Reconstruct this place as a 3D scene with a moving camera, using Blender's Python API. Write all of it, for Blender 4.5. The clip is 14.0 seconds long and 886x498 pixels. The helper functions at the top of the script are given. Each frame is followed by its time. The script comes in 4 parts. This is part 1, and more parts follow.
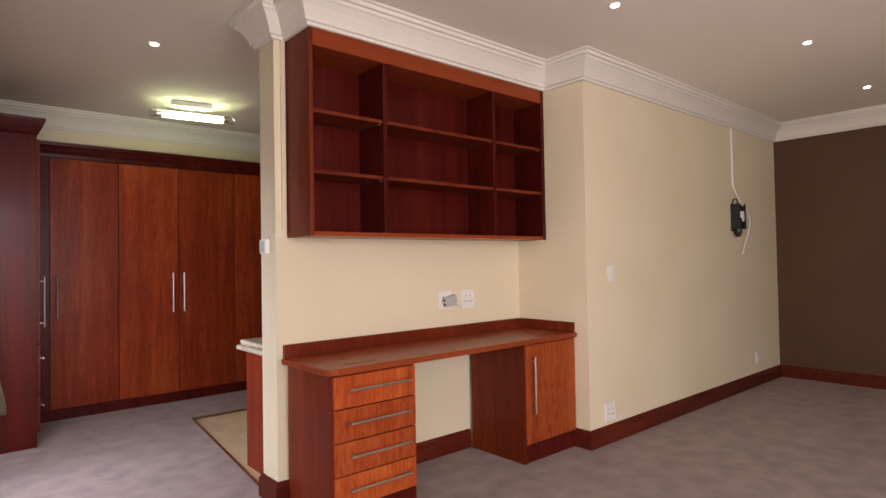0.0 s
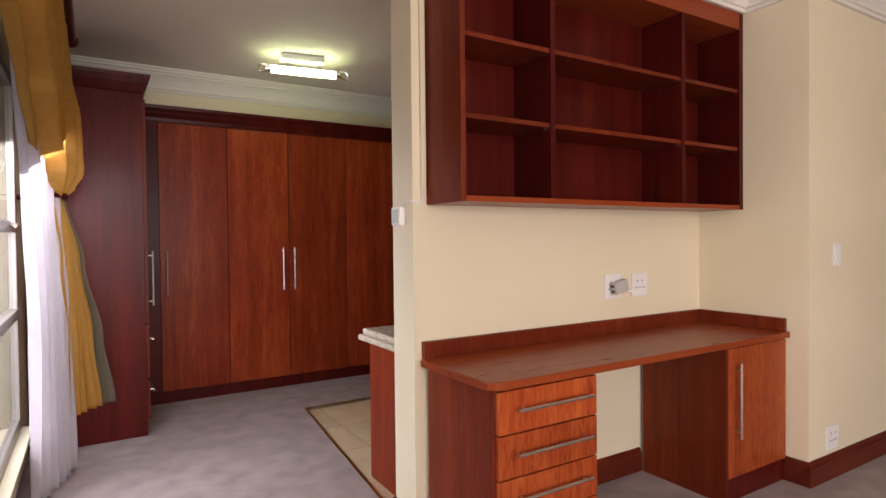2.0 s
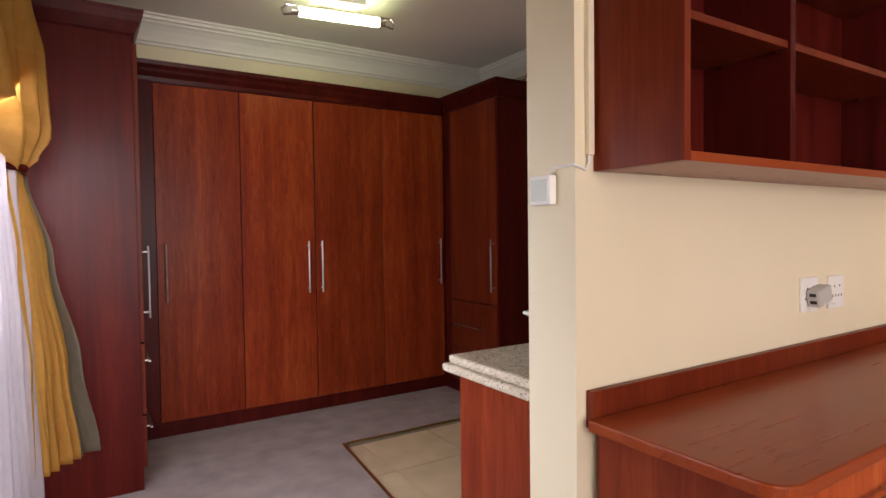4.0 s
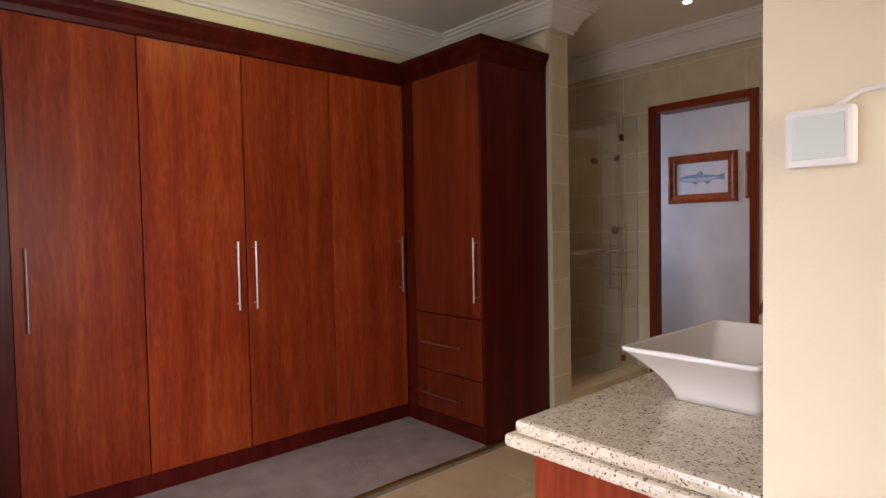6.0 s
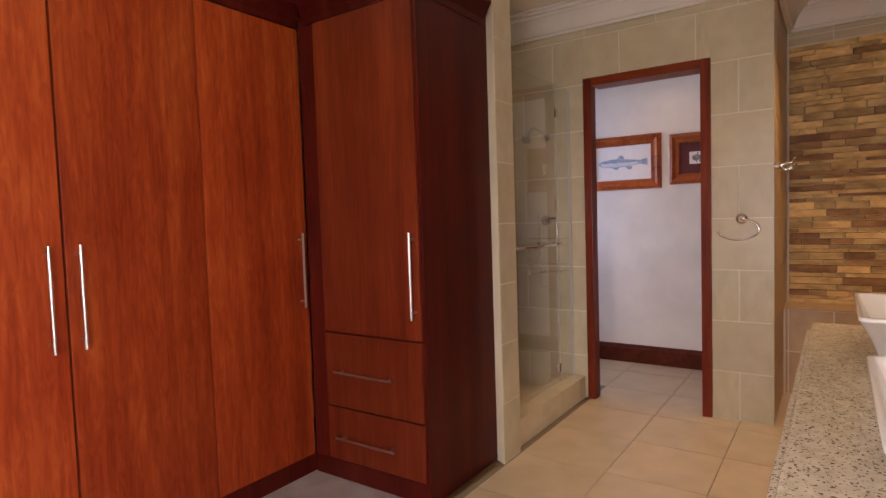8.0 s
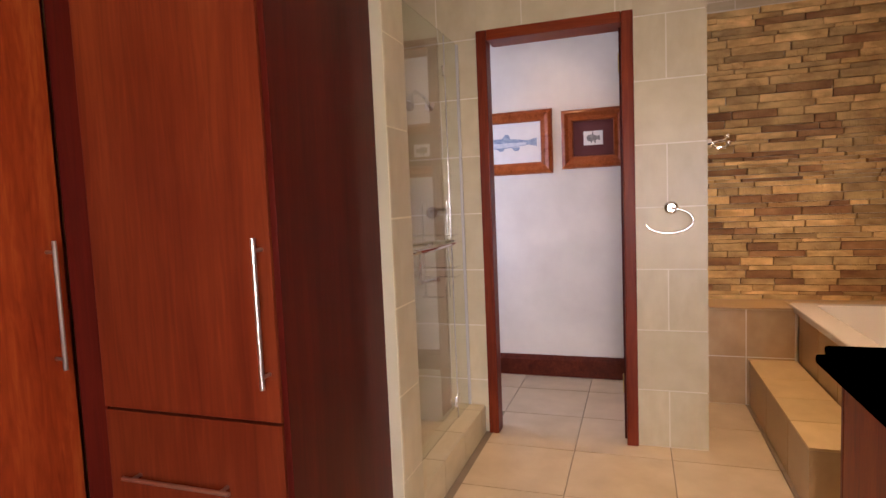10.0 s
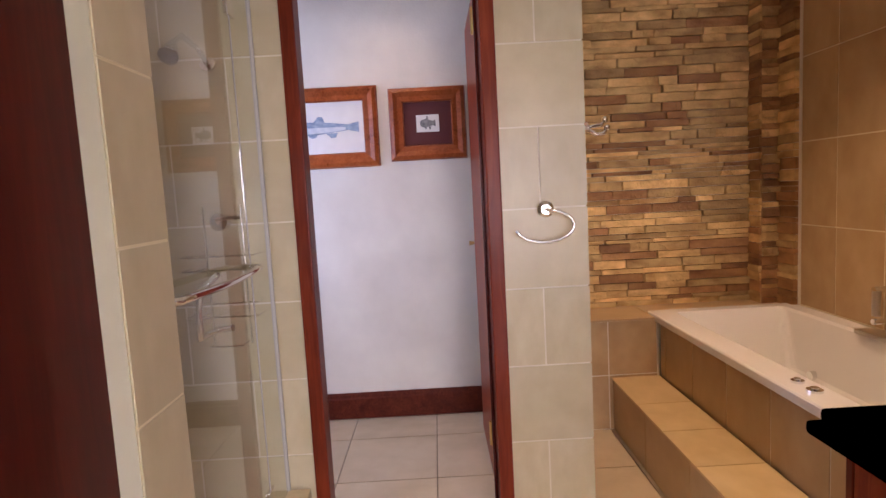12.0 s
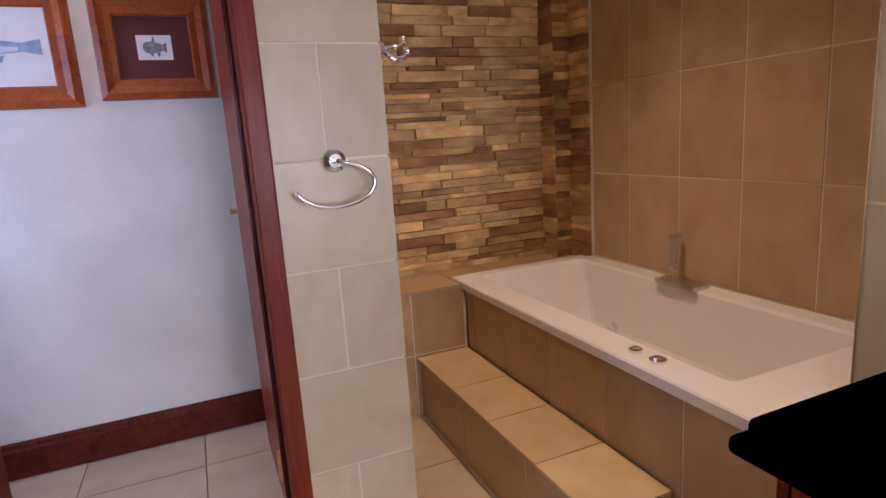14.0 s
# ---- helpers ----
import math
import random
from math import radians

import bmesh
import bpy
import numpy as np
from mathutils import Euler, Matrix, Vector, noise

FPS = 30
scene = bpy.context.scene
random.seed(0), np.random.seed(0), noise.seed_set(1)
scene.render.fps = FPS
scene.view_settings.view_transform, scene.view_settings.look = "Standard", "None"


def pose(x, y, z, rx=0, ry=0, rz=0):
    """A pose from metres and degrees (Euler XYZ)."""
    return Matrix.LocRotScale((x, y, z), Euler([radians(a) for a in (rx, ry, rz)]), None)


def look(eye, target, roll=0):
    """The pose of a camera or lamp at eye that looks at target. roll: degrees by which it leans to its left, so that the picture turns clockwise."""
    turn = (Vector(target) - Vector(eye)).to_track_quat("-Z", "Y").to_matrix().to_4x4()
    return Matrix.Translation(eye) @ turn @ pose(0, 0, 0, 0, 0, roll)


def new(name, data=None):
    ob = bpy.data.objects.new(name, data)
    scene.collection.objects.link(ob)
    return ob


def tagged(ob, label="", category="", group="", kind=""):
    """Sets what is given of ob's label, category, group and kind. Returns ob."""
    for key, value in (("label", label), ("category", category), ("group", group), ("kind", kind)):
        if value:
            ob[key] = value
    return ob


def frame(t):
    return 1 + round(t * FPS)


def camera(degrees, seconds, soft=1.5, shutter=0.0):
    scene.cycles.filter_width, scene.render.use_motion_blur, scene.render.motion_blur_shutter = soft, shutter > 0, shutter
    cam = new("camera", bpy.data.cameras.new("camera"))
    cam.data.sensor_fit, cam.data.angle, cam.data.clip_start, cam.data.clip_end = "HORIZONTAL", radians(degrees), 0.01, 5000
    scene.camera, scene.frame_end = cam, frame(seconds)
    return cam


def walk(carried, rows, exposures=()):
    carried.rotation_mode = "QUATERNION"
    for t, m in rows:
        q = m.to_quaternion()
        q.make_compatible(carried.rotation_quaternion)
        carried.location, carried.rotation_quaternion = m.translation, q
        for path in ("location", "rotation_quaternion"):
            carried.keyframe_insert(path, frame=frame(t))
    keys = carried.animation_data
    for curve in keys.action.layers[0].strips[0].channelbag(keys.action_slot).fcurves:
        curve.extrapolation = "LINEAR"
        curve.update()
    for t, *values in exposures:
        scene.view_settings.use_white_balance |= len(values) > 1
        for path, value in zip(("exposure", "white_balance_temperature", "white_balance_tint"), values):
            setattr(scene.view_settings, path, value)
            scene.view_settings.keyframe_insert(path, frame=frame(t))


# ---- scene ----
cam = camera(75.6, 14.0)
PATH = [
    (0, (0.029, -0.118, 1.25), (1.335, 1.396, 1.294), -1.0),
    (0.5, (0.066, 0.027, 1.235), (1.285, 1.612, 1.269), -1.0),
    (1, (0.101, 0.211, 1.249), (1.238, 1.857, 1.233), -0.8),
    (1.5, (0.141, 0.423, 1.237), (1.224, 2.104, 1.211), -0.8),
    (2, (0.199, 0.666, 1.25), (1.247, 2.369, 1.214), -0.6),
    (2.5, (0.239, 0.906, 1.246), (1.267, 2.621, 1.208), -0.7),
    (3, (0.242, 1.167, 1.237), (1.265, 2.885, 1.189), -0.7),
    (5.5, (0.353, 2.358, 1.243), (1.604, 3.916, 1.176), -1.0),
    (6, (0.405, 2.575, 1.233), (1.737, 4.065, 1.164), -1.1),
    (6.5, (0.485, 2.775, 1.224), (1.906, 4.181, 1.144), -1.3),
    (7, (0.572, 2.988, 1.241), (2.071, 4.309, 1.143), -1.4),
    (7.5, (0.664, 3.193, 1.239), (2.238, 4.423, 1.137), -1.6),
    (10, (1.525, 3.98, 1.247), (3.412, 4.624, 1.088), -2.4),
    (10.5, (1.734, 4.091, 1.252), (3.67, 4.566, 1.082), -2.5),
    (11, (1.94, 4.139, 1.253), (3.907, 4.453, 1.076), -2.9),
    (11.5, (2.142, 4.201, 1.258), (4.127, 4.359, 1.075), -2.9),
    (12, (2.33, 4.23, 1.268), (4.32, 4.212, 1.067), -3.1),
    (12.5, (2.502, 4.211, 1.269), (4.478, 4.019, 1.03), -3.4),
    (13, (2.646, 4.204, 1.264), (4.592, 3.835, 0.983), -3.5),
    (13.5, (2.776, 4.186, 1.252), (4.668, 3.626, 0.923), -3.7),
    (14, (2.904, 4.173, 1.229), (4.713, 3.412, 0.841), -3.8),
]
walk(cam, [(t, look(eye, target, roll)) for t, eye, target, roll in PATH], [(0, 0.2, 6600, 26), (3, 0.25, 6600, 26), (5.5, 0.55, 6700, 27), (7.5, 1.2, 7300, 34), (10, 1.84, 7150, 33), (11, 2.08, 6850, 33), (12.5, 1.72, 6250, 32), (14, 1.62, 5750, 32)])

# ---- world and large lights ----
world = bpy.data.worlds.new("sky")
scene.world = world
world.use_nodes = True
sky = world.node_tree.nodes.new("ShaderNodeTexSky")
sky.sky_type, sky.sun_disc, sky.sun_elevation, sky.sun_rotation = "NISHITA", False, radians(50), radians(200)
world.node_tree.links.new(sky.outputs[0], world.node_tree.nodes["Background"].inputs[0])
world.node_tree.nodes["Background"].inputs[1].default_value = 0.12


def area_lamp(name, eye, target, sx, sy, power, colour):
    data = bpy.data.lights.new(name, "AREA")
    data.shape, data.size, data.size_y, data.energy, data.color = "RECTANGLE", sx, sy, power, colour
    ob = new(name, data)
    ob.matrix_world = look(eye, target)
    return ob


def spot_lamp(eye, power, colour):
    data = bpy.data.lights.new("downlight_fill", "SPOT")
    data.energy, data.color, data.spot_size, data.spot_blend, data.shadow_soft_size = power, colour, radians(92), 0.9, 0.03
    new("downlight_fill", data).matrix_world = look(eye, (eye[0], eye[1] + 0.001, 0))


WARM = (1.0, 0.74, 0.44)
# Room-middle and shower spots are added fill; the vanity one sits out of view.
for at_x, at_y, watts in ((4.45, 3.25, 26), (3.9, 4.2, 3.5), (2.9, 3.2, 6), (4.0, 5.25, 3), (5.15, 4.45, 3.5)):
    spot_lamp((at_x, at_y, 2.575), watts, WARM)
DAY = (1.0, 0.97, 0.93)
area_lamp("window_light", (-0.34, 3.65, 1.2), (1.2, 5.0, -1.0), 1.4, 1.7, 41, (0.88, 0.94, 1.0))
# Added west lamp that brightens the bedroom; no window is known on that side.
area_lamp("window_light", (-1.5, -0.2, 1.15), (2, -0.2, 1.6), 2.4, 2.1, 48, DAY)
area_lamp("window_light", (0.5, -2.70, 1.35), (0.9, 0, 1.75), 3.4, 1.8, 116, DAY)
area_lamp("window_light", (5.0, 6.02, 1.45), (5.15, 4, 0.7), 0.7, 1.0, 6.3, (0.48, 0.64, 1.0))


# ---- materials ----
def nodes_of(name):
    m = bpy.data.materials.new(name)
    m.use_nodes = True
    return m, m.node_tree.nodes, m.node_tree.links, m.node_tree.nodes["Principled BSDF"]


def surface(name, dark, light, rough=0.5, scale=(8, 8, 8), fine=60, bump=0.15, detail=5, metal=0.0, coat=0.0, rand=0.0, spots=None, dist=0.004, room=False):
    """Two scales of noise mix dark and light, fine noise gives relief; rand varies whole pieces."""
    m, n, l, b = nodes_of(name)
    where = n.new("ShaderNodeNewGeometry").outputs["Position"] if room else n.new("ShaderNodeTexCoord").outputs["Object"]
    mp = n.new("ShaderNodeMapping")
    mp.inputs["Scale"].default_value = scale
    l.new(where, mp.inputs[0])
    if rand:
        info = n.new("ShaderNodeObjectInfo")
        far = n.new("ShaderNodeMath")
        far.operation = "MULTIPLY"
        far.inputs[1].default_value = 60.0
        l.new(info.outputs["Random"], far.inputs[0])
        l.new(far.outputs[0], mp.inputs["Location"])
    big = n.new("ShaderNodeTexNoise")
    big.inputs["Scale"].default_value, big.inputs["Detail"].default_value = 1.0, detail
    l.new(mp.outputs[0], big.inputs[0])
    ramp = n.new("ShaderNodeValToRGB")
    ramp.color_ramp.elements[0].color, ramp.color_ramp.elements[1].color = (*dark, 1), (*light, 1)
    ramp.color_ramp.elements[0].position, ramp.color_ramp.elements[1].position = 0.3, 0.7
    l.new(big.outputs[0], ramp.inputs[0])
    colour = ramp.outputs[0]
    small = n.new("ShaderNodeTexNoise")
    small.inputs["Scale"].default_value, small.inputs["Detail"].default_value = fine, 3
    l.new(where, small.inputs[0])
    if spots:
        vor = n.new("ShaderNodeTexNoise")
        vor.inputs["Scale"].default_value, vor.inputs["Detail"].default_value = spots[1], 2
        l.new(where, vor.inputs[0])
        r2 = n.new("ShaderNodeValToRGB")
        r2.color_ramp.elements[0].position, r2.color_ramp.elements[1].position = spots[2], spots[2] + 0.03
        l.new(vor.outputs[0], r2.inputs[0])
        mix = n.new("ShaderNodeMix")
        mix.data_type = "RGBA"
        mix.inputs["B"].default_value = (*spots[0], 1)
        l.new(r2.outputs[0], mix.inputs["Factor"])
        l.new(colour, mix.inputs["A"])
        colour = mix.outputs["Result"]
    if rand:
        oi = n.new("ShaderNodeObjectInfo")
        mr = n.new("ShaderNodeMapRange")
        mr.inputs["To Min"].default_value, mr.inputs["To Max"].default_value = 1 - rand, 1 + rand
        l.new(oi.outputs["Random"], mr.inputs[0])
        hs = n.new("ShaderNodeHueSaturation")
        l.new(mr.outputs[0], hs.inputs["Value"])
        l.new(colour, hs.inputs["Color"])
        colour = hs.outputs[0]
    l.new(colour, b.inputs["Base Color"])
    bp = n.new("ShaderNodeBump")
    bp.inputs["Strength"].default_value, bp.inputs["Distance"].default_value = bump, dist
    l.new(small.outputs[0], bp.inputs["Height"])
    l.new(bp.outputs[0], b.inputs["Normal"])
    rr = n.new("ShaderNodeMapRange")
    rr.inputs["To Min"].default_value, rr.inputs["To Max"].default_value = max(0.02, rough - 0.08), min(1, rough + 0.08)
    l.new(big.outputs[0], rr.inputs[0])
    l.new(rr.outputs[0], b.inputs["Roughness"])
    b.inputs["Metallic"].default_value = metal
    b.inputs["Coat Weight"].default_value, b.inputs["Coat Roughness"].default_value = coat, 0.12
    return m


def wood(name, dark, mid, light, along="z", rough=0.36, figure=0.5, ripple=0.0):
    """Red mahogany: long streaks, fine pores and a mottled ribbon figure along one axis."""
    m, n, l, b = nodes_of(name)
    tc = n.new("ShaderNodeTexCoord")
    oi = n.new("ShaderNodeObjectInfo")
    far = n.new("ShaderNodeMath")
    far.operation = "MULTIPLY"
    far.inputs[1].default_value = 40.0
    l.new(oi.outputs["Random"], far.inputs[0])
    shift = n.new("ShaderNodeVectorMath")
    l.new(tc.outputs["Object"], shift.inputs[0])
    l.new(far.outputs[0], shift.inputs[1])
    axis = "xyz".index(along)

    def grain(across, lengthwise, detail, twist):
        mp = n.new("ShaderNodeMapping")
        mp.inputs["Scale"].default_value = [lengthwise if k == axis else across for k in range(3)]
        l.new(shift.outputs[0], mp.inputs[0])
        tex = n.new("ShaderNodeTexNoise")
        tex.inputs["Scale"].default_value, tex.inputs["Detail"].default_value, tex.inputs["Distortion"].default_value = 1.0, detail, twist
        l.new(mp.outputs[0], tex.inputs[0])
        return tex.outputs[0]

    def blend(a, c, amount):
        mx = n.new("ShaderNodeMix")
        mx.inputs["Factor"].default_value = amount
        l.new(a, mx.inputs["A"])
        l.new(c, mx.inputs["B"])
        return mx.outputs[0]

    streak, pore, broad = grain(9, 0.5, 6, 0.9), grain(48, 3.5, 4, 1.2), grain(1.6, 1.6, 2, 0)
    mixed = blend(blend(streak, pore, figure), broad, 0.25)
    if ripple:
        mixed = blend(mixed, grain(30, 5.5, 3, 2.8), ripple)
    ramp = n.new("ShaderNodeValToRGB")
    e = ramp.color_ramp.elements
    e[0].position, e[0].color = 0.36, (*dark, 1)
    e[1].position, e[1].color = 0.66, (*light, 1)
    c = e.new(0.5)
    c.color = (*mid, 1)
    l.new(mixed, ramp.inputs[0])
    mr = n.new("ShaderNodeMapRange")
    mr.inputs["To Min"].default_value, mr.inputs["To Max"].default_value = 0.84, 1.16
    l.new(oi.outputs["Random"], mr.inputs[0])
    hs = n.new("ShaderNodeHueSaturation")
    l.new(mr.outputs[0], hs.inputs["Value"])
    l.new(ramp.outputs[0], hs.inputs["Color"])
    l.new(hs.outputs[0], b.inputs["Base Color"])
    bp = n.new("ShaderNodeBump")
    bp.inputs["Strength"].default_value, bp.inputs["Distance"].default_value = 0.02, 0.001
    l.new(pore, bp.inputs["Height"])
    l.new(bp.outputs[0], b.inputs["Normal"])
    rr = n.new("ShaderNodeMapRange")
    rr.inputs["To Min"].default_value, rr.inputs["To Max"].default_value = rough - 0.05, rough + 0.06
    l.new(mixed, rr.inputs[0])
    l.new(rr.outputs[0], b.inputs["Roughness"])
    b.inputs["Specular IOR Level"].default_value = 0.13
    b.inputs["Coat Weight"].default_value, b.inputs["Coat Roughness"].default_value = 0.03, 0.18
    return m


def plain(name, colour, rough=0.4, metal=0.0, emit=0.0, transmit=0.0, ior=1.45):
    m, n, l, b = nodes_of(name)
    b.inputs["Base Color"].default_value = (*colour, 1)
    b.inputs["Roughness"].default_value, b.inputs["Metallic"].default_value = rough, metal
    b.inputs["Transmission Weight"].default_value, b.inputs["IOR"].default_value = transmit, ior
    if emit:
        b.inputs["Emission Color"].default_value = (*colour, 1)
        b.inputs["Emission Strength"].default_value = emit
    return m


CREAM = surface("cream_paint", (0.72, 0.645, 0.450), (0.77, 0.695, 0.500), 0.62, (1.5, 1.5, 1.5), 140, 0.12)
TAN = surface("brown_paint", (0.078, 0.032, 0.011), (0.092, 0.040, 0.015), 0.6, (1.5, 1.5, 1.5), 140, 0.12)
CEIL = surface("ceiling_paint", (0.84, 0.79, 0.69), (0.87, 0.82, 0.72), 0.8, (1.2, 1.2, 1.2), 120, 0.06)
PLASTER = surface("cornice_plaster", (0.74, 0.71, 0.63), (0.79, 0.76, 0.68), 0.6, (3, 3, 3), 120, 0.06)
WHITEWALL = surface("white_paint", (0.66, 0.61, 0.53), (0.78, 0.73, 0.64), 0.6, (3.5, 3.5, 3.5), 90, 0.2)
CARPET = surface("carpet_pile", (0.37, 0.300, 0.278), (0.51, 0.415, 0.388), 0.95, (7, 7, 7), 160, 1.0, 12, dist=0.02)
WOOD = wood("mahogany", (0.095, 0.0120, 0.0045), (0.140, 0.0210, 0.0070), (0.200, 0.0370, 0.0110), figure=0.4)
WOOD_FIG = wood("figured_mahogany", (0.140, 0.0135, 0.0038), (0.232, 0.0320, 0.0080), (0.345, 0.0700, 0.0150), figure=0.42, ripple=0.2)
WOOD_DRAWER = wood("drawer_mahogany", (0.190, 0.0240, 0.0065), (0.330, 0.0600, 0.0140), (0.450, 0.1080, 0.0250), figure=0.45, ripple=0.42)
# Brightened toward orange: the worktop's warm reflection is in the base colour.
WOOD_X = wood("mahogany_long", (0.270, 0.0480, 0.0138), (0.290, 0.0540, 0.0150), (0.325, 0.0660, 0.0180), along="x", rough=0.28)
WOOD_Y = wood("mahogany_cross", (0.140, 0.0180, 0.0060), (0.205, 0.0330, 0.0095), (0.275, 0.0560, 0.0150), along="y", rough=0.3)
# Own colour of crowns and poles; also painted shade inside the wall shelf.
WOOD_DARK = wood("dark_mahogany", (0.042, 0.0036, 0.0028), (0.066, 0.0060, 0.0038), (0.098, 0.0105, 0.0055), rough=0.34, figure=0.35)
WOOD_JAMB = wood("door_frame_wood", (0.120, 0.0140, 0.0055), (0.190, 0.0280, 0.0095), (0.270, 0.0500, 0.0160))
SKIRT = wood("skirting_wood", (0.055, 0.0075, 0.0040), (0.095, 0.0150, 0.0070), (0.150, 0.0290, 0.0120), along="x", rough=0.4)
TILE = surface("beige_tile", (0.505, 0.428, 0.265), (0.585, 0.508, 0.338), 0.36, (2.5, 2.5, 2.5), 60, 0.06, 8, rand=0.06)
TILE_B = surface("tan_tile", (0.42, 0.275, 0.130), (0.52, 0.360, 0.190), 0.34, (2.5, 2.5, 2.5), 60, 0.06, 8, rand=0.07)
FLOORTILE = surface("floor_tile", (0.50, 0.380, 0.230), (0.62, 0.490, 0.320), 0.32, (2.5, 2.5, 2.5), 60, 0.06, 8, rand=0.05)
GROUT = surface("grout", (0.66, 0.60, 0.48), (0.76, 0.70, 0.58), 0.85, (9, 9, 9), 200, 0.3)
FGROUT = surface("floor_grout", (0.22, 0.17, 0.115), (0.27, 0.21, 0.145), 0.9, (9, 9, 9), 200, 0.3)
STONE = surface("ledge_stone", (0.36, 0.202, 0.066), (0.78, 0.555, 0.238), 0.8, (7, 7, 16), 70, 0.6, 6, rand=0.36, dist=0.008, room=True)
STONE_D = surface("brown_ledge_stone", (0.20, 0.087, 0.032), (0.42, 0.230, 0.088), 0.8, (7, 7, 16), 70, 0.6, 6, rand=0.26, dist=0.008, room=True)
GRANITE = surface("speckled_granite", (0.52, 0.45, 0.33), (0.70, 0.63, 0.50), 0.16, (40, 40, 40), 300, 0.03, 4, spots=((0.15, 0.10, 0.07), 150, 0.600))
# Step-top tile with the warm light from above put into its colour.
TREAD_LIT = surface("lit_tread_tile", (0.56, 0.385, 0.175), (0.66, 0.475, 0.24), 0.34, (2.5, 2.5, 2.5), 60, 0.06, 8, rand=0.07)
CERAMIC = plain("white_ceramic", (0.83, 0.81, 0.77), 0.12)
TUB = plain("tub_acrylic", (0.80, 0.77, 0.73), 0.14)
CHROME = plain("chrome", (0.80, 0.80, 0.80), 0.08, 1.0)
STEEL = plain("brushed_steel", (0.60, 0.57, 0.53), 0.33, 1.0)
BRASS = plain("brass", (0.62, 0.47, 0.20), 0.3, 1.0)
PLASTIC = plain("white_plastic", (0.80, 0.79, 0.75), 0.35)
GREYPLASTIC = plain("grey_plastic", (0.46, 0.45, 0.43), 0.4)
BLACK = plain("black_plastic", (0.02, 0.02, 0.02), 0.4)
TUBE = plain("lit_tube", (0.80, 1.0, 0.52), 0.4, emit=14)
BULB = plain("lit_bulb", (1.0, 0.95, 0.85), 0.4, emit=12)
GLASS = plain("clear_glass", (0.95, 0.98, 0.96), 0.0, transmit=1.0)
MIRROR = plain("mirror_silver", (0.85, 0.87, 0.86), 0.01, 1.0)
FRAMEMETAL = plain("window_frame_bronze", (0.36, 0.33, 0.29), 0.4, 0.6)
PAPER = surface("print_paper", (0.74, 0.72, 0.68), (0.78, 0.76, 0.72), 0.7, (20, 20, 20), 200, 0.05)
MAROON = plain("maroon_mount", (0.10, 0.018, 0.018), 0.7)
FISHBLUE = surface("blue_grey_ink", (0.16, 0.24, 0.36), (0.38, 0.46, 0.56), 0.7, (30, 30, 60), 200, 0.0)
FISHGREY = surface("grey_ink", (0.10, 0.10, 0.10), (0.30, 0.29, 0.27), 0.7, (60, 60, 60), 200, 0.0)
FISHPALE = surface("pale_ink", (0.48, 0.54, 0.60), (0.66, 0.68, 0.70), 0.7, (30, 30, 60), 200, 0.0)
FRAMEWOOD = wood("orange_frame_wood", (0.20, 0.040, 0.010), (0.32, 0.075, 0.020), (0.42, 0.115, 0.035), along="x", rough=0.28)


def cloth(name, dark, light, through_light):
    m, n, l, b = nodes_of(name)
    tc = n.new("ShaderNodeTexCoord")
    no = n.new("ShaderNodeTexNoise")
    no.inputs["Scale"].default_value, no.inputs["Detail"].default_value = 30, 6
    l.new(tc.outputs["Object"], no.inputs[0])
    ramp = n.new("ShaderNodeValToRGB")
    ramp.color_ramp.elements[0].color, ramp.color_ramp.elements[1].color = (*dark, 1), (*light, 1)
    l.new(no.outputs[0], ramp.inputs[0])
    l.new(ramp.outputs[0], b.inputs["Base Color"])
    b.inputs["Roughness"].default_value = 0.6
    tr = n.new("ShaderNodeBsdfTranslucent")
    l.new(ramp.outputs[0], tr.inputs[0])
    mix = n.new("ShaderNodeMixShader")
    mix.inputs[0].default_value = through_light
    l.new(b.outputs[0], mix.inputs[1])
    l.new(tr.outputs[0], mix.inputs[2])
    l.new(mix.outputs[0], n["Material Output"].inputs[0])
    return m


GOLD = cloth("gold_taffeta", (0.70, 0.44, 0.10), (0.88, 0.62, 0.19), 0.55)
SHEER = cloth("white_voile", (0.74, 0.70, 0.72), (0.84, 0.80, 0.82), 0.45)
LINING = cloth("grey_lining", (0.26, 0.22, 0.15), (0.34, 0.29, 0.20), 0.3)


# ---- builders ----
def box(bm, a, b):
    """An upright block between two corners."""
    v = [bm.verts.new((x, y, z)) for z in (a[2], b[2]) for y in (a[1], b[1]) for x in (a[0], b[0])]
    for f in ((0, 2, 3, 1), (4, 5, 7, 6), (0, 1, 5, 4), (2, 6, 7, 3), (1, 3, 7, 5), (0, 4, 6, 2)):
        bm.faces.new([v[i] for i in f])
    return bm


def blk(*pairs):
    bm = bmesh.new()
    for i in range(0, len(pairs), 2):
        box(bm, pairs[i], pairs[i + 1])
    return bm


def part(name, bm, material, parent=None, label="", bevel=0.0, smooth=False):
    """Links a bmesh, built in world metres, as one mesh object."""
    bmesh.ops.recalc_face_normals(bm, faces=bm.faces)
    if bevel:
        bmesh.ops.bevel(bm, geom=list(bm.edges), offset=bevel, segments=2, affect="EDGES", profile=0.6, clamp_overlap=True)
    me = bpy.data.meshes.new(name)
    bm.to_mesh(me)
    bm.free()
    me.materials.append(material)
    if smooth:
        for p in me.polygons:
            p.use_smooth = True
    ob = new(name, me)
    if parent:
        ob.parent = parent
        if parent.type == "EMPTY":
            ob.matrix_parent_inverse = Matrix.Translation(-Vector(parent.location))
    if label:
        tagged(ob, label)
    return ob


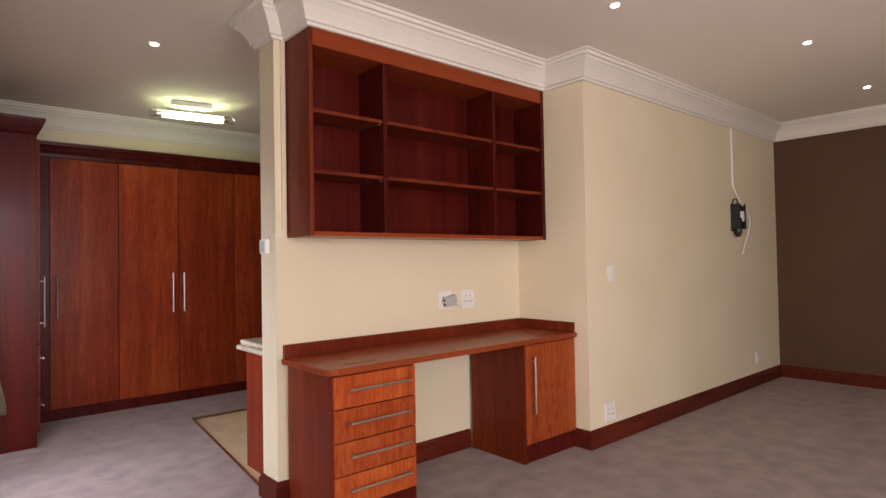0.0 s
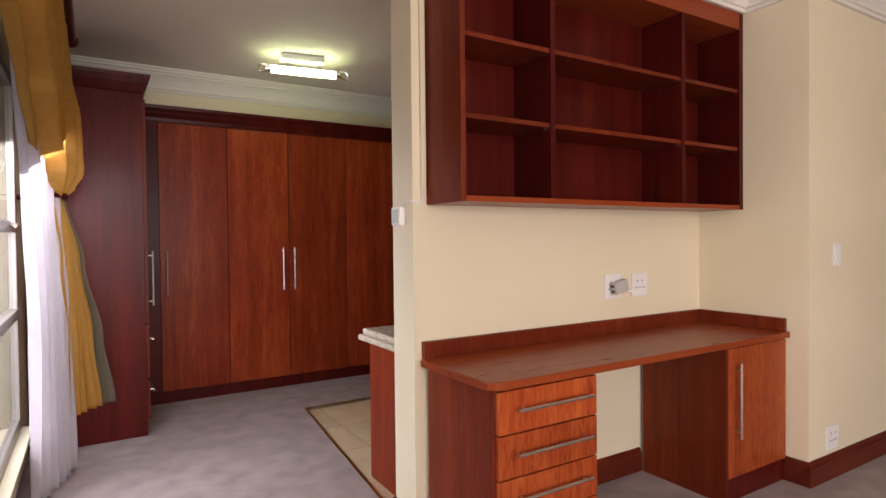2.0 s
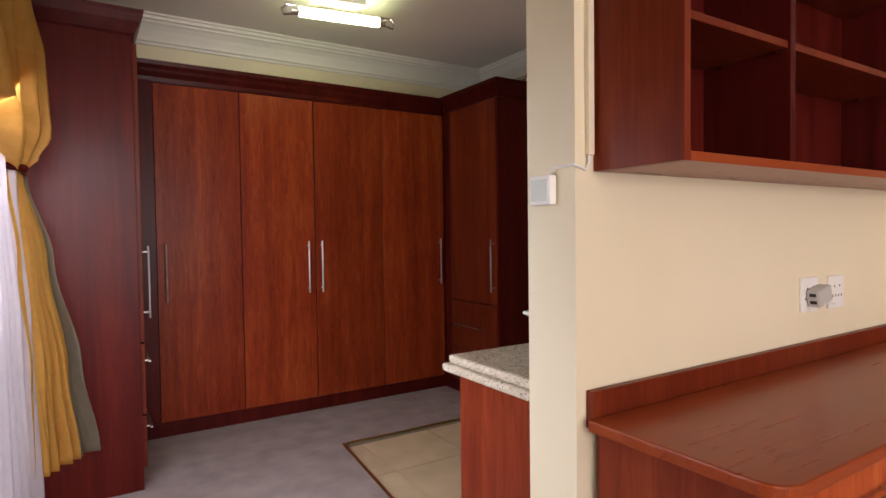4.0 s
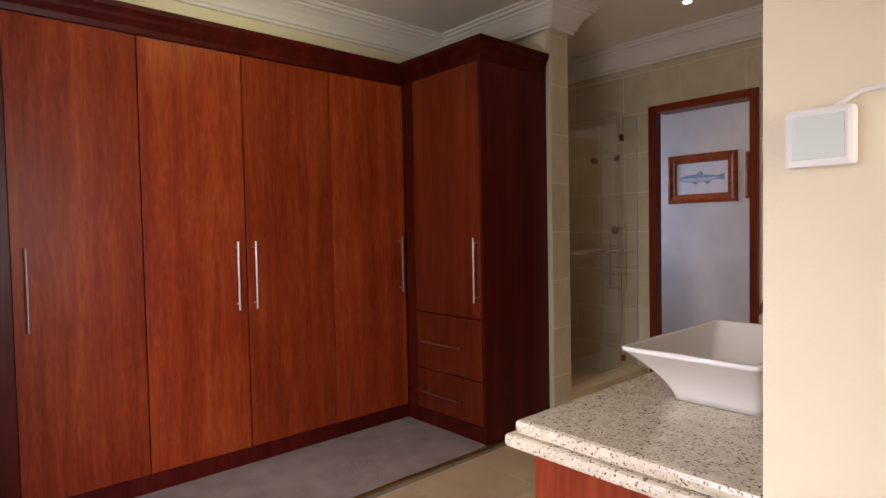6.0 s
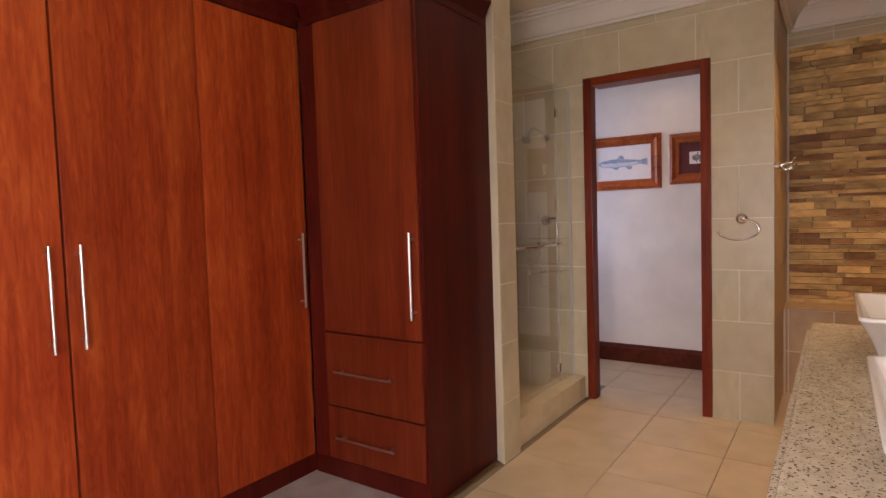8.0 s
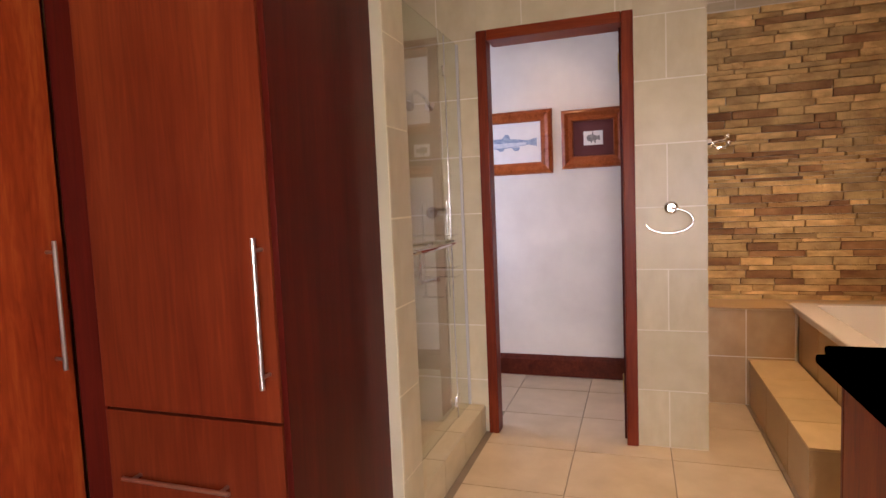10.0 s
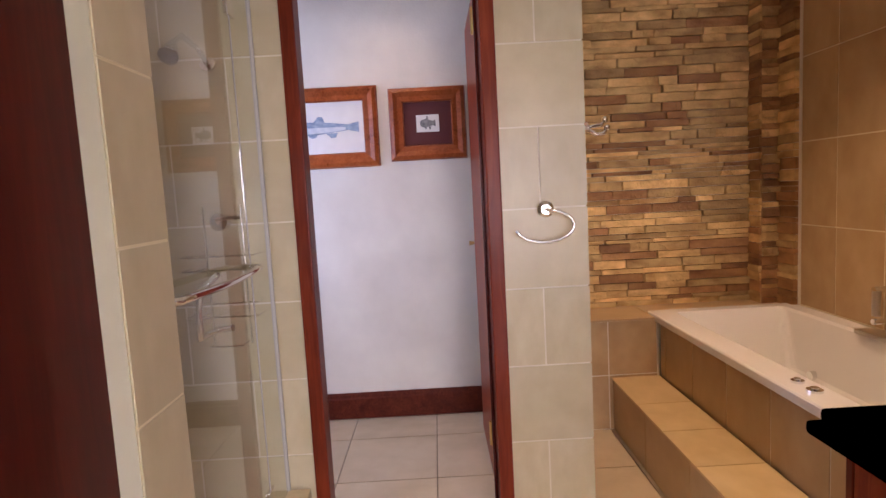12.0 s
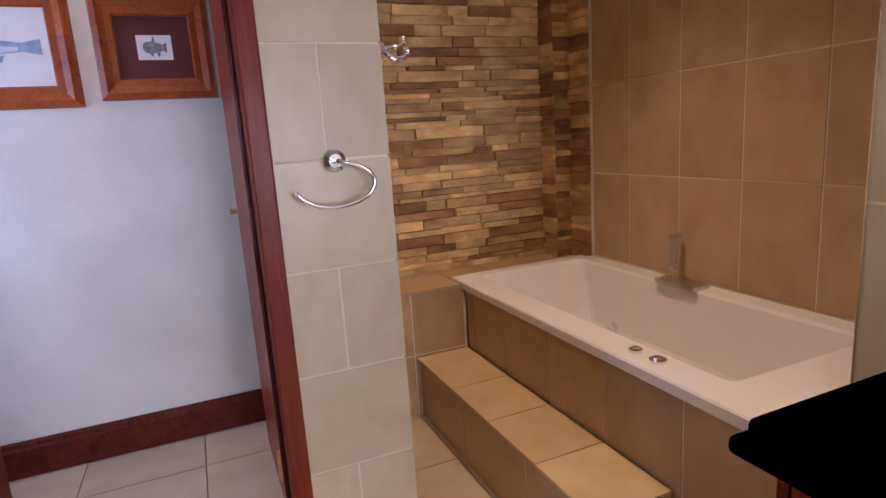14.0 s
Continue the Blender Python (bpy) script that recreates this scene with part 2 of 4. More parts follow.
def thing(name, at, label, category, group="", kind=""):
    ob = new(name)
    ob.location = at
    ob.empty_display_size = 0.1
    return tagged(ob, label, category, group, kind)


def tube(bm, pts, r, sides=10, cap=True):
    """A round bar along points."""
    pts = [Vector(p) for p in pts]
    rings = []
    for i, p in enumerate(pts):
        d = (pts[min(i + 1, len(pts) - 1)] - pts[max(i - 1, 0)]).normalized()
        u = d.orthogonal().normalized() if i == 0 else (rings[-1][1] - d * rings[-1][1].dot(d)).normalized()
        w = d.cross(u)
        rr = r[i] if isinstance(r, (list, tuple)) else r
        rings.append(([bm.verts.new(p + rr * (math.cos(a) * u + math.sin(a) * w)) for a in [2 * math.pi * k / sides for k in range(sides)]], u))
    for (a, _), (b, _) in zip(rings, rings[1:]):
        for k in range(sides):
            bm.faces.new((a[k], a[(k + 1) % sides], b[(k + 1) % sides], b[k]))
    if cap:
        bm.faces.new(rings[0][0][::-1])
        bm.faces.new(rings[-1][0])
    return bm


def tubes(*runs, r=0.005, sides=10):
    bm = bmesh.new()
    for run in runs:
        tube(bm, run, r, sides)
    return bm


def sweep(path, profile, closed=False):
    """A moulding: profile points (out from the wall, height) along corners of walls; the room is on the left of the way."""
    n = len(path)
    P = [Vector(p) for p in path]
    bm = bmesh.new()
    rows = []
    for i in range(n):
        a = P[i] - P[i - 1] if (i > 0 or closed) else P[1] - P[0]
        b = P[(i + 1) % n] - P[i] if (i < n - 1 or closed) else a
        na, nb = Vector((-a.y, a.x)).normalized(), Vector((-b.y, b.x)).normalized()
        m = (na + nb) / max(0.3, 1 + na.dot(nb))
        rows.append([bm.verts.new((P[i].x + m.x * d, P[i].y + m.y * d, z)) for d, z in profile])
    k = len(profile)
    for i in range(n if closed else n - 1):
        a, b = rows[i], rows[(i + 1) % n]
        for j in range(k):
            bm.faces.new((a[j], a[(j + 1) % k], b[(j + 1) % k], b[j]))
    if not closed:
        bm.faces.new(rows[0])
        bm.faces.new(rows[-1][::-1])
    return bm


def handle(parent, p, q, out, r=0.006):
    """A bar handle from p to q, standing off along out, on two posts."""
    p, q, o = Vector(p), Vector(q), Vector(out)
    d = (q - p).normalized() * 0.03
    bm = tubes((p + o, q + o), r=r)
    for s in (p + d, q - d):
        tube(bm, (s, s + o), r * 0.8)
    return part("handle", bm, STEEL, parent, "brushed steel bar handle", smooth=False)


# ---- the large structure ----
TOP = 2.60


def structure(name, bm, material, label, category="wall", bevel=0.0):
    return tagged(part(name, bm, material, None, "", bevel), label, category, "", "structure")


def pierced(axis, at, thick, u0, u1, z1, holes):
    """A wall across one axis with rectangular openings (u0, u1, z0, z1), in order along it."""
    bm = bmesh.new()

    def piece(a, b, lo, hi):
        if b - a > 1e-4 and hi - lo > 1e-4:
            if axis == "x":
                box(bm, (at, a, lo), (at + thick, b, hi))
            else:
                box(bm, (a, at, lo), (b, at + thick, hi))
    u = u0
    for h in holes:
        piece(u, h[0], 0, z1)
        piece(h[0], h[1], 0, h[2])
        piece(h[0], h[1], h[3], z1)
        u = h[1]
    piece(u, u1, 0, z1)
    return bm


def prism(corners, z0, z1):
    """An upright block over a flat outline."""
    bm = bmesh.new()
    lo = [bm.verts.new((x, y, z0)) for x, y in corners]
    hi = [bm.verts.new((x, y, z1)) for x, y in corners]
    bm.faces.new(lo[::-1])
    bm.faces.new(hi)
    for k in range(len(corners)):
        q = (k + 1) % len(corners)
        bm.faces.new((lo[k], lo[q], hi[q], hi[k]))
    return bm


ground = structure("ground", blk((-60, -60, -0.5), (60, 60, -0.2)), surface("garden_ground", (0.10, 0.11, 0.05), (0.22, 0.20, 0.11), 0.9, (2, 2, 2)), "dry garden ground around the house", "ground")
floor = structure("floor", blk((-1.45, -2.65, -0.2), (6.75, 6.25, -0.006)), FGROUT, "concrete screed under tiles and carpet", "floor")
structure("carpet", prism([(-1.3, -2.5), (6.53, -2.5), (6.53, 2.112), (3.197, 2.112), (3.197, 2.706), (1.318, 2.706), (1.335, 2.87), (1.525, 4.79), (2.75, 4.79), (2.75, 5.6), (-0.14, 5.6), (-0.14, 1.1), (-1.3, 1.1)], -0.005, 0.006),
          CARPET, "taupe grey cut-pile carpet with faint tread marks", "carpet")
structure("wall_north", blk((1.312, 2.706, 0), (3.197, 2.886, TOP), (3.197, 2.112, 0), (3.65, 2.886, TOP), (3.65, 2.112, 0), (6.53, 2.376, TOP)), CREAM, "cream painted plaster wall with a recessed desk niche")
structure("bulkhead", blk((1.378, 2.440, 2.436), (3.197, 2.706, TOP)), CREAM, "cream bulkhead above the shelf unit")
structure("wall_east", blk((6.53, -2.6, 0), (6.75, 2.376, TOP)), TAN, "brown painted bedroom wall")
structure("wall_south", pierced("y", -2.62, 0.12, -1.42, 6.53, TOP, [(-1.25, 2.25, 0.4, 2.25)]), CREAM, "cream bedroom wall with a wide window opening")
# Out of view; its opening only lets the added west lamp in.
structure("wall_west", pierced("x", -1.42, 0.12, -2.5, 1.22, TOP, [(-1.45, 1.05, 0.1, 2.2)]), CREAM, "unseen cream bedroom wall with an opening added for light")
# Out of view; placed to block west light from the niche wall's end.
structure("wall_jog", blk((-1.3, 1.1, 0), (-0.30, 1.22, TOP)), CREAM, "short unseen return wall that screens off west light")
structure("wall_window", pierced("x", -0.30, 0.16, 1.1, 6.2, TOP, [(2.35, 4.45, 0.27, 2.12)]), CREAM, "cream dressing-room wall with a tall window opening")
structure("wall_wardrobe", blk((-0.14, 6.1, 0), (3.41, 6.2, TOP), (-0.14, 5.7, 2.33), (3.23, 6.1, TOP)), CREAM, "cream wall above the built-in wardrobes")
structure("wall_pier", prism([(3.24, 4.742), (3.42, 4.742), (3.42, 6.1), (3.272, 6.1), (3.272, 4.796)], 0, TOP), CREAM, "cream plaster pier beside the shower")
structure("wall_shower", blk((3.42, 5.76, 0), (4.45, 5.88, TOP)), GROUT, "shower back wall")
structure("wall_door", pierced("x", 4.4565, 0.1135, 3.67, 6.0, TOP, [(4.02, 4.725, 0, 2.08)]), GROUT, "tiled wall with a doorway")
structure("wall_pillar", blk((4.57, 3.67, 0), (5.47, 3.79, TOP)), GROUT, "tiled side of the bath alcove")
structure("wall_stone", blk((5.475, 2.376, 0), (5.502, 3.67, TOP)), GROUT, "wall behind the ledge-stone cladding")
structure("wall_toilet", blk((5.503, 3.67, 0), (5.68, 6.0, TOP)), WHITEWALL, "white painted wall with a faint patchy sheen")
structure("wall_toilet_side", blk((4.57, 3.79, 0), (5.503, 3.81, TOP), (4.57, 3.81, 0), (4.575, 4.02, TOP), (4.57, 4.725, 0), (4.575, 5.85, TOP), (4.57, 4.02, 2.08), (4.575, 4.725, TOP)), WHITEWALL, "white painted inner walls of the toilet room")
structure("wall_toilet_end", pierced("y", 5.85, 0.12, 4.575, 5.503, TOP, [(4.65, 5.35, 1.0, 2.0)]), WHITEWALL, "white end wall with a window opening")
structure("ceiling", blk((-1.45, -2.65, TOP), (6.75, 6.25, TOP + 0.15)), CEIL, "off-white painted ceiling", "ceiling")

# cornice and skirting, the room on the left of the way
H = TOP - 0.002
CORN = [(0, H - 0.165), (0.018, H - 0.165), (0.022, H - 0.150), (0.034, H - 0.146), (0.038, H - 0.130), (0.046, H - 0.112), (0.062, H - 0.082), (0.084, H - 0.056), (0.096, H - 0.048),
        (0.100, H - 0.036), (0.116, H - 0.032), (0.120, H - 0.014), (0.134, H - 0.012), (0.136, H), (0, H)]
ROOM = [(-1.3, -2.5), (6.53, -2.5), (6.53, 2.112), (3.197, 2.112), (3.197, 2.438), (1.376, 2.438), (1.376, 2.704), (1.310, 2.704), (1.310, 2.888), (3.65, 2.888), (3.65, 2.372), (5.46, 2.372), (5.46, 3.66), (4.45, 3.66), (4.45, 5.75),
        (3.43, 5.75), (3.43, 4.735), (3.238, 4.735), (3.238, 5.7), (-0.14, 5.7), (-0.14, 1.1), (-1.3, 1.1)]
tagged(part("cornice", sweep(ROOM, CORN, True), PLASTER), "moulded off-white plaster cornice", "cornice", "", "structure")
SK = [(0, 0.004), (0.020, 0.004), (0.020, 0.098), (0.014, 0.106), (0.012, 0.118), (0.006, 0.126), (0, 0.126)]
for run in ([(6.53, -2.5), (6.53, 2.112), (3.197, 2.112), (3.197, 2.222)], [(2.67, 2.706), (1.86, 2.706)], [(1.40, 2.706), (1.312, 2.706), (1.312, 2.886), (1.38, 2.886)]):
    tagged(part("baseboard", sweep(run, SK), SKIRT, None), "dark varnished wooden skirting board", "baseboard", "", "structure")
tagged(part("baseboard", sweep([(5.503, 3.81), (5.503, 5.85)], [(d, z * 1.2) for d, z in SK]), SKIRT, None), "tall dark varnished wooden skirting board", "baseboard", "", "structure")
tagged(part("carpet_edge_trim", prism([(1.325, 2.87), (1.341, 2.87), (1.532, 4.795), (1.516, 4.795)], 0.0, 0.010), BRASS), "thin metal strip between carpet and tiles", "trim", "", "structure")
tagged(part("carpet_edge_trim", prism([(1.533, 4.781), (3.225, 4.765), (3.225, 4.782), (1.533, 4.796)], 0.0, 0.010), BRASS), "thin metal strip between carpet and tiles", "trim", "", "structure")

# ---- dressing window ----
win = thing("window_1", (-0.22, 3.2, 0.27), "tall bronze-framed window with horizontal opening lights", "window", "", "structure")
fr = blk((-0.178, 2.35, 0.27), (-0.138, 2.40, 2.12), (-0.178, 4.40, 0.27), (-0.138, 4.45, 2.12), (-0.178, 2.40, 0.27), (-0.138, 4.40, 0.32), (-0.178, 2.40, 2.07), (-0.138, 4.40, 2.12))
part("window_frame", fr, FRAMEMETAL, win, bevel=0.004)
for z in (0.88, 1.33):
    part("transom", blk((-0.18, 2.40, z - 0.025), (-0.132, 4.40, z + 0.025)), FRAMEMETAL, win, bevel=0.004)
part("mullion", blk((-0.177, 3.36, 0.32), (-0.139, 3.41, 2.07)), FRAMEMETAL, win, bevel=0.004)
part("window_latch", tubes(((-0.132, 4.1, 1.345), (-0.105, 4.1, 1.335), (-0.105, 4.0, 1.33)), r=0.008), FRAMEMETAL, win)
for y0, y1 in ((2.40, 3.36), (3.41, 4.40)):
    for z0, z1 in ((0.32, 0.855), (0.905, 1.305), (1.355, 2.07)):
        g = part("pane", blk((-0.160, y0, z0), (-0.156, y1, z1)), GLASS, win)
        g.visible_shadow = False
part("window_sill", blk((-0.137, 2.36, 0.245), (-0.085, 4.44, 0.268)), CREAM, win, "cream painted sill", bevel=0.004)


# ---- curtains ----
def drape(parent, name, rows, material, folds, depth, label="", seed=0, thick=0.006):
    """Hanging cloth: rows of (z, ya, xa, yb, xb) give its two edges by height; folds waves lie across it."""
    rnd = random.Random(seed)
    ph = [rnd.uniform(-0.7, 0.7) for _ in range(40)]
    bm = bmesh.new()
    n, fine = 72, 40
    zs = [r[0] for r in rows]
    grid = []
    for k in range(fine + 1):
        z = zs[0] + (zs[-1] - zs[0]) * k / fine
        i = max(j for j in range(len(rows) - 1) if rows[j][0] >= z - 1e-9) if k else 0
        i = min(i, len(rows) - 2)
        f = (rows[i][0] - z) / (rows[i][0] - rows[i + 1][0])
        f = f * f * (3 - 2 * f)
        ya, xa, yb, xb = [rows[i][j] * (1 - f) + rows[i + 1][j] * f for j in (1, 2, 3, 4)]
        line = []
        d = Vector((xb - xa, yb - ya))
        nn = Vector((-d.y, d.x)).normalized() if d.length > 1e-6 else Vector((1, 0))
        dep = min(depth, 0.12 * d.length + 0.012)
        for j in range(n + 1):
            s = j / n
            w = math.sin(2 * math.pi * folds * s + ph[int(s * folds) % 40] + 0.35 * math.sin(z * 3 + seed)) + 0.35 * math.sin(2 * math.pi * folds * 2.3 * s + seed + z * 1.7)
            p = Vector((xa, ya)) + d * s + nn * w * dep
            line.append(bm.verts.new((p.x, p.y, z)))
        grid.append(line)
    for a, b in zip(grid, grid[1:]):
        for j in range(n):
            bm.faces.new((a[j], a[j + 1], b[j + 1], b[j]))
    bmesh.ops.solidify(bm, geom=list(bm.faces), thickness=thick)
    return part(name, bm, material, parent, label, smooth=True)


cur = thing("curtain", (0.06, 4.2, 0), "gold taffeta curtain tied back over a white voile", "curtain", "window drapes")
drape(cur, "voile", [(2.30, 3.6, -0.06, 4.33, -0.02), (1.42, 3.95, -0.045, 4.34, 0.03), (0.9, 4.0, -0.04, 4.35, 0.06), (0.02, 3.96, -0.04, 4.38, 0.09)], SHEER, 5, 0.03, "white voile under-curtain hanging to the carpet", 3)
drape(cur, "gold_drape", [(2.345, 2.5, 0.02, 4.38, 0.04), (2.12, 2.95, 0.01, 4.40, 0.06), (1.9, 3.45, 0.01, 4.42, 0.10), (1.74, 3.82, 0.01, 4.42, 0.105), (1.62, 4.06, 0.02, 4.42, 0.11), (1.54, 4.2, 0.03, 4.41, 0.09), (1.49, 4.30, 0.035, 4.39, 0.06)], GOLD, 4.3, 0.06, "bunched gold taffeta", 5)
drape(cur, "gold_heading", [(2.335, 3.7, 0.06, 4.40, 0.06), (1.95, 3.9, 0.05, 4.44, 0.075), (1.52, 4.30, 0.03, 4.44, 0.05)], GOLD, 7, 0.022, "gathered gold heading behind the swag", 15)
drape(cur, "gold_tail", [(1.50, 4.30, 0.02, 4.41, 0.055), (1.15, 4.31, 0.05, 4.45, 0.115), (0.7, 4.32, 0.08, 4.49, 0.175), (0.31, 4.33, 0.09, 4.52, 0.215)], GOLD, 4, 0.028, "gold taffeta tail below the tie-back", 8)
drape(cur, "lining_tail", [(1.48, 4.40, 0.04, 4.45, 0.07), (1.15, 4.43, 0.09, 4.51, 0.15), (0.7, 4.48, 0.14, 4.57, 0.24), (0.30, 4.50, 0.17, 4.61, 0.30)], LINING, 2, 0.02, "greyish sheer lining of the tail", 9)
part("tie_back", tubes([(-0.14, 4.50, 1.50), (0.02, 4.48, 1.49), (0.075, 4.42, 1.495), (0.085, 4.34, 1.50), (0.03, 4.27, 1.505), (-0.05, 4.3, 1.50)], r=0.015), WOOD_DARK, cur, "dark tie-back")
cur2 = thing("curtain", (-0.02, 2.2, 0), "gold taffeta curtain tied back beside the window", "curtain", "window drapes")
drape(cur2, "gold_drape", [(2.27, 1.75, -0.12, 2.3, -0.12), (1.85, 1.78, -0.12, 2.2, -0.12), (1.40, 1.85, -0.12, 2.05, -0.12), (0.9, 1.8, -0.11, 2.2, -0.03), (0.02, 1.75, -0.10, 2.35, 0.05)], GOLD, 5, 0.03, "gold taffeta", 11)
rod = thing("curtain_rod", (0.0, 3.2, 2.36), "dark wooden curtain rod with ball ends", "curtain rod")
part("pole", tubes(((0.125, 1.75, 2.36), (0.125, 4.43, 2.36)), r=0.022, sides=16), WOOD_DARK, rod)
for y in (1.75, 4.43):
    bm = bmesh.new()
    bmesh.ops.create_uvsphere(bm, u_segments=14, v_segments=10, radius=0.036, matrix=Matrix.Translation((0.125, y, 2.36)))
    part("finial", bm, WOOD_DARK, rod, smooth=True)
for y in (1.9, 4.40):
    part("bracket", tubes(((-0.14, y, 2.36), (0.125, y, 2.36)), r=0.012), WOOD_DARK, rod)


# ---- wardrobes ----
def crown(path):
    return sweep(path, [(0, 2.165), (0.008, 2.165), (0.012, 2.192), (0.030, 2.220), (0.036, 2.236), (0.052, 2.258), (0.056, 2.282), (0, 2.282)])


ward = thing("wardrobe", (1.6, 5.8, 0.006), "built-in mahogany wardrobe with four tall doors", "wardrobe")
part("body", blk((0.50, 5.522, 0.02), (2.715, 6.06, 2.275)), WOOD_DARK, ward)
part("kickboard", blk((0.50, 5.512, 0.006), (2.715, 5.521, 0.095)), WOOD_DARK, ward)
part("crown_moulding", crown([(2.69, 5.515), (0.52, 5.515)]), WOOD_DARK, ward)
for x0, x1, hx in ((0.642, 1.136, 0.688), (1.142, 1.630, 1.577), (1.638, 2.152, 1.672), (2.158, 2.690, 2.642)):
    d = part("door", blk((x0, 5.498, 0.100), (x1, 5.520, 2.155)), WOOD_FIG, ward, bevel=0.002)
    handle(d, (hx, 5.498, 0.835), (hx, 5.498, 1.19), (0, -0.032, 0))
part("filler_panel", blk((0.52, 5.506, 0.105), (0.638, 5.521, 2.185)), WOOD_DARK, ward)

unit = thing("wardrobe", (2.95, 5.15, 0.006), "mahogany corner wardrobe with a tall door over two drawers", "wardrobe")
part("body", blk((2.712, 4.815, 0.02), (3.215, 5.51, 2.275)), WOOD_DARK, unit)
part("side_panel", blk((2.694, 4.796, 0.006), (3.270, 4.814, 2.275)), WOOD_DARK, unit, "dark plain side panel", bevel=0.002)
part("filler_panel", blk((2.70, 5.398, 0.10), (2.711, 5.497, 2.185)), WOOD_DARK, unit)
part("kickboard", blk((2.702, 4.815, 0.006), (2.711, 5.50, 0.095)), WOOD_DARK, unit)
part("crown_moulding", crown([(3.236, 4.797), (2.694, 4.797), (2.694, 5.45)]), WOOD_DARK, unit)
d = part("door", blk((2.690, 4.818, 0.722), (2.711, 5.394, 2.165)), WOOD, unit, bevel=0.002)
handle(d, (2.69, 4.842, 0.815), (2.69, 4.842, 1.184), (-0.032, 0, 0))
for z0, z1 in ((0.366, 0.714), (0.105, 0.358)):
    d = part("drawer", blk((2.690, 4.818, z0), (2.711, 5.394, z1)), WOOD, unit, bevel=0.002)
    zc = 0.537 if z0 > 0.3 else 0.222
    handle(d, (2.69, 4.965, zc), (2.69, 5.315, zc), (-0.032, 0, 0))

tall = thing("wardrobe", (0.2, 5.15, 0.006), "tall mahogany wardrobe end with drawers beside the curtain", "wardrobe")
part("body", blk((-0.12, 4.79, 0.02), (0.485, 5.51, 2.28)), WOOD_DARK, tall)
part("side_panel", blk((-0.12, 4.768, 0.006), (0.487, 4.789, 2.28)), WOOD_DARK, tall, "reddish side panel", bevel=0.002)
part("crown_moulding", sweep([(-0.1, 4.767), (0.489, 4.767), (0.489, 5.45)], [(-z, h) for z, h in [(0, 2.19), (0.010, 2.20), (0.020, 2.22), (0.034, 2.25), (0.046, 2.285), (0.048, 2.305), (0, 2.305)]]), WOOD_DARK, tall)
d = part("door", blk((0.487, 4.80, 0.722), (0.508, 5.39, 2.165)), WOOD, tall, bevel=0.002)
handle(d, (0.508, 4.86, 0.83), (0.508, 4.86, 1.19), (0.032, 0, 0))
for z0, z1, zc in ((0.366, 0.714, 0.60), (0.105, 0.358, 0.26)):
    d = part("drawer", blk((0.487, 4.80, z0), (0.508, 5.39, z1)), WOOD, tall, bevel=0.002)
    handle(d, (0.508, 4.93, zc), (0.508, 5.28, zc), (0.032, 0, 0))

# ---- desk niche ----
desk = thing("desk", (2.3, 2.45, 0.006), "built-in mahogany desk with drawers, kneehole and cupboard", "desk")
bm = prism([(1.325, 2.68), (1.325, 2.252), (1.332, 2.228), (1.350, 2.208), (1.378, 2.198), (3.195, 2.197), (3.195, 2.68)], 0.732, 0.762)
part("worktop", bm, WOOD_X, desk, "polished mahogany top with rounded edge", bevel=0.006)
part("back_upstand", blk((1.345, 2.682, 0.732), (3.195, 2.705, 0.829)), WOOD, desk, bevel=0.003)
part("side_upstand", blk((3.173, 2.215, 0.763), (3.195, 2.681, 0.829)), WOOD, desk, bevel=0.003)
part("drawer_body", blk((1.360, 2.236, 0.006), (1.843, 2.678, 0.731)), WOOD, desk)
dz = [0.105, 0.260, 0.415, 0.570, 0.725]
for i in range(4):
    d = part("drawer", blk((1.368, 2.216, dz[i] + 0.003), (1.838, 2.235, dz[i + 1] - 0.003)), WOOD_DRAWER, desk, bevel=0.002)
    zc = (dz[i] + dz[i + 1]) / 2 + 0.01
    handle(d, (1.433, 2.216, zc), (1.79, 2.216, zc), (0, -0.030, 0))
part("drawer_plinth", blk((1.364, 2.224, 0.006), (1.841, 2.235, 0.10)), WOOD_DARK, desk)
part("cupboard_body", blk((2.690, 2.236, 0.006), (3.192, 2.678, 0.731)), WOOD_DARK, desk)
part("cupboard_side", blk((2.672, 2.214, 0.006), (2.689, 2.678, 0.731)), WOOD, desk)
d = part("cupboard_door", blk((2.694, 2.216, 0.118), (3.188, 2.235, 0.725)), WOOD_DRAWER, desk, bevel=0.002)
handle(d, (2.750, 2.216, 0.305), (2.750, 2.216, 0.655), (0, -0.030, 0))
part("cupboard_plinth", blk((2.692, 2.224, 0.006), (3.188, 2.235, 0.112)), WOOD_DARK, desk)

sh = thing("wall_shelf", (2.3, 2.56, 1.39), "mahogany nine-compartment open shelf unit on the wall", "shelf unit")
# Back, right side and dividers are darkened: interior shade sits in their colour.
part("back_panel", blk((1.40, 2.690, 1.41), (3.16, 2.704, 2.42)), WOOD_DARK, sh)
part("side_panel", blk((1.376, 2.442, 1.39), (1.398, 2.704, 2.434)), WOOD, sh, bevel=0.0015)
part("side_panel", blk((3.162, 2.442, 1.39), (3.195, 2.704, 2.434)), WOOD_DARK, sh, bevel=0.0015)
# Bottom panel takes the bright worktop wood as painted light on its underside.
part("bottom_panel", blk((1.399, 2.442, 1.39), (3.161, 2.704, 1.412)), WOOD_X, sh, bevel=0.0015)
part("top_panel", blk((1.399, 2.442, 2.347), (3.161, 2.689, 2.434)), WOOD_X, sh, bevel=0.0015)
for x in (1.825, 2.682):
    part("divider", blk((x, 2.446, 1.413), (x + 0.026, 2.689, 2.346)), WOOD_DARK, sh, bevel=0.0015)
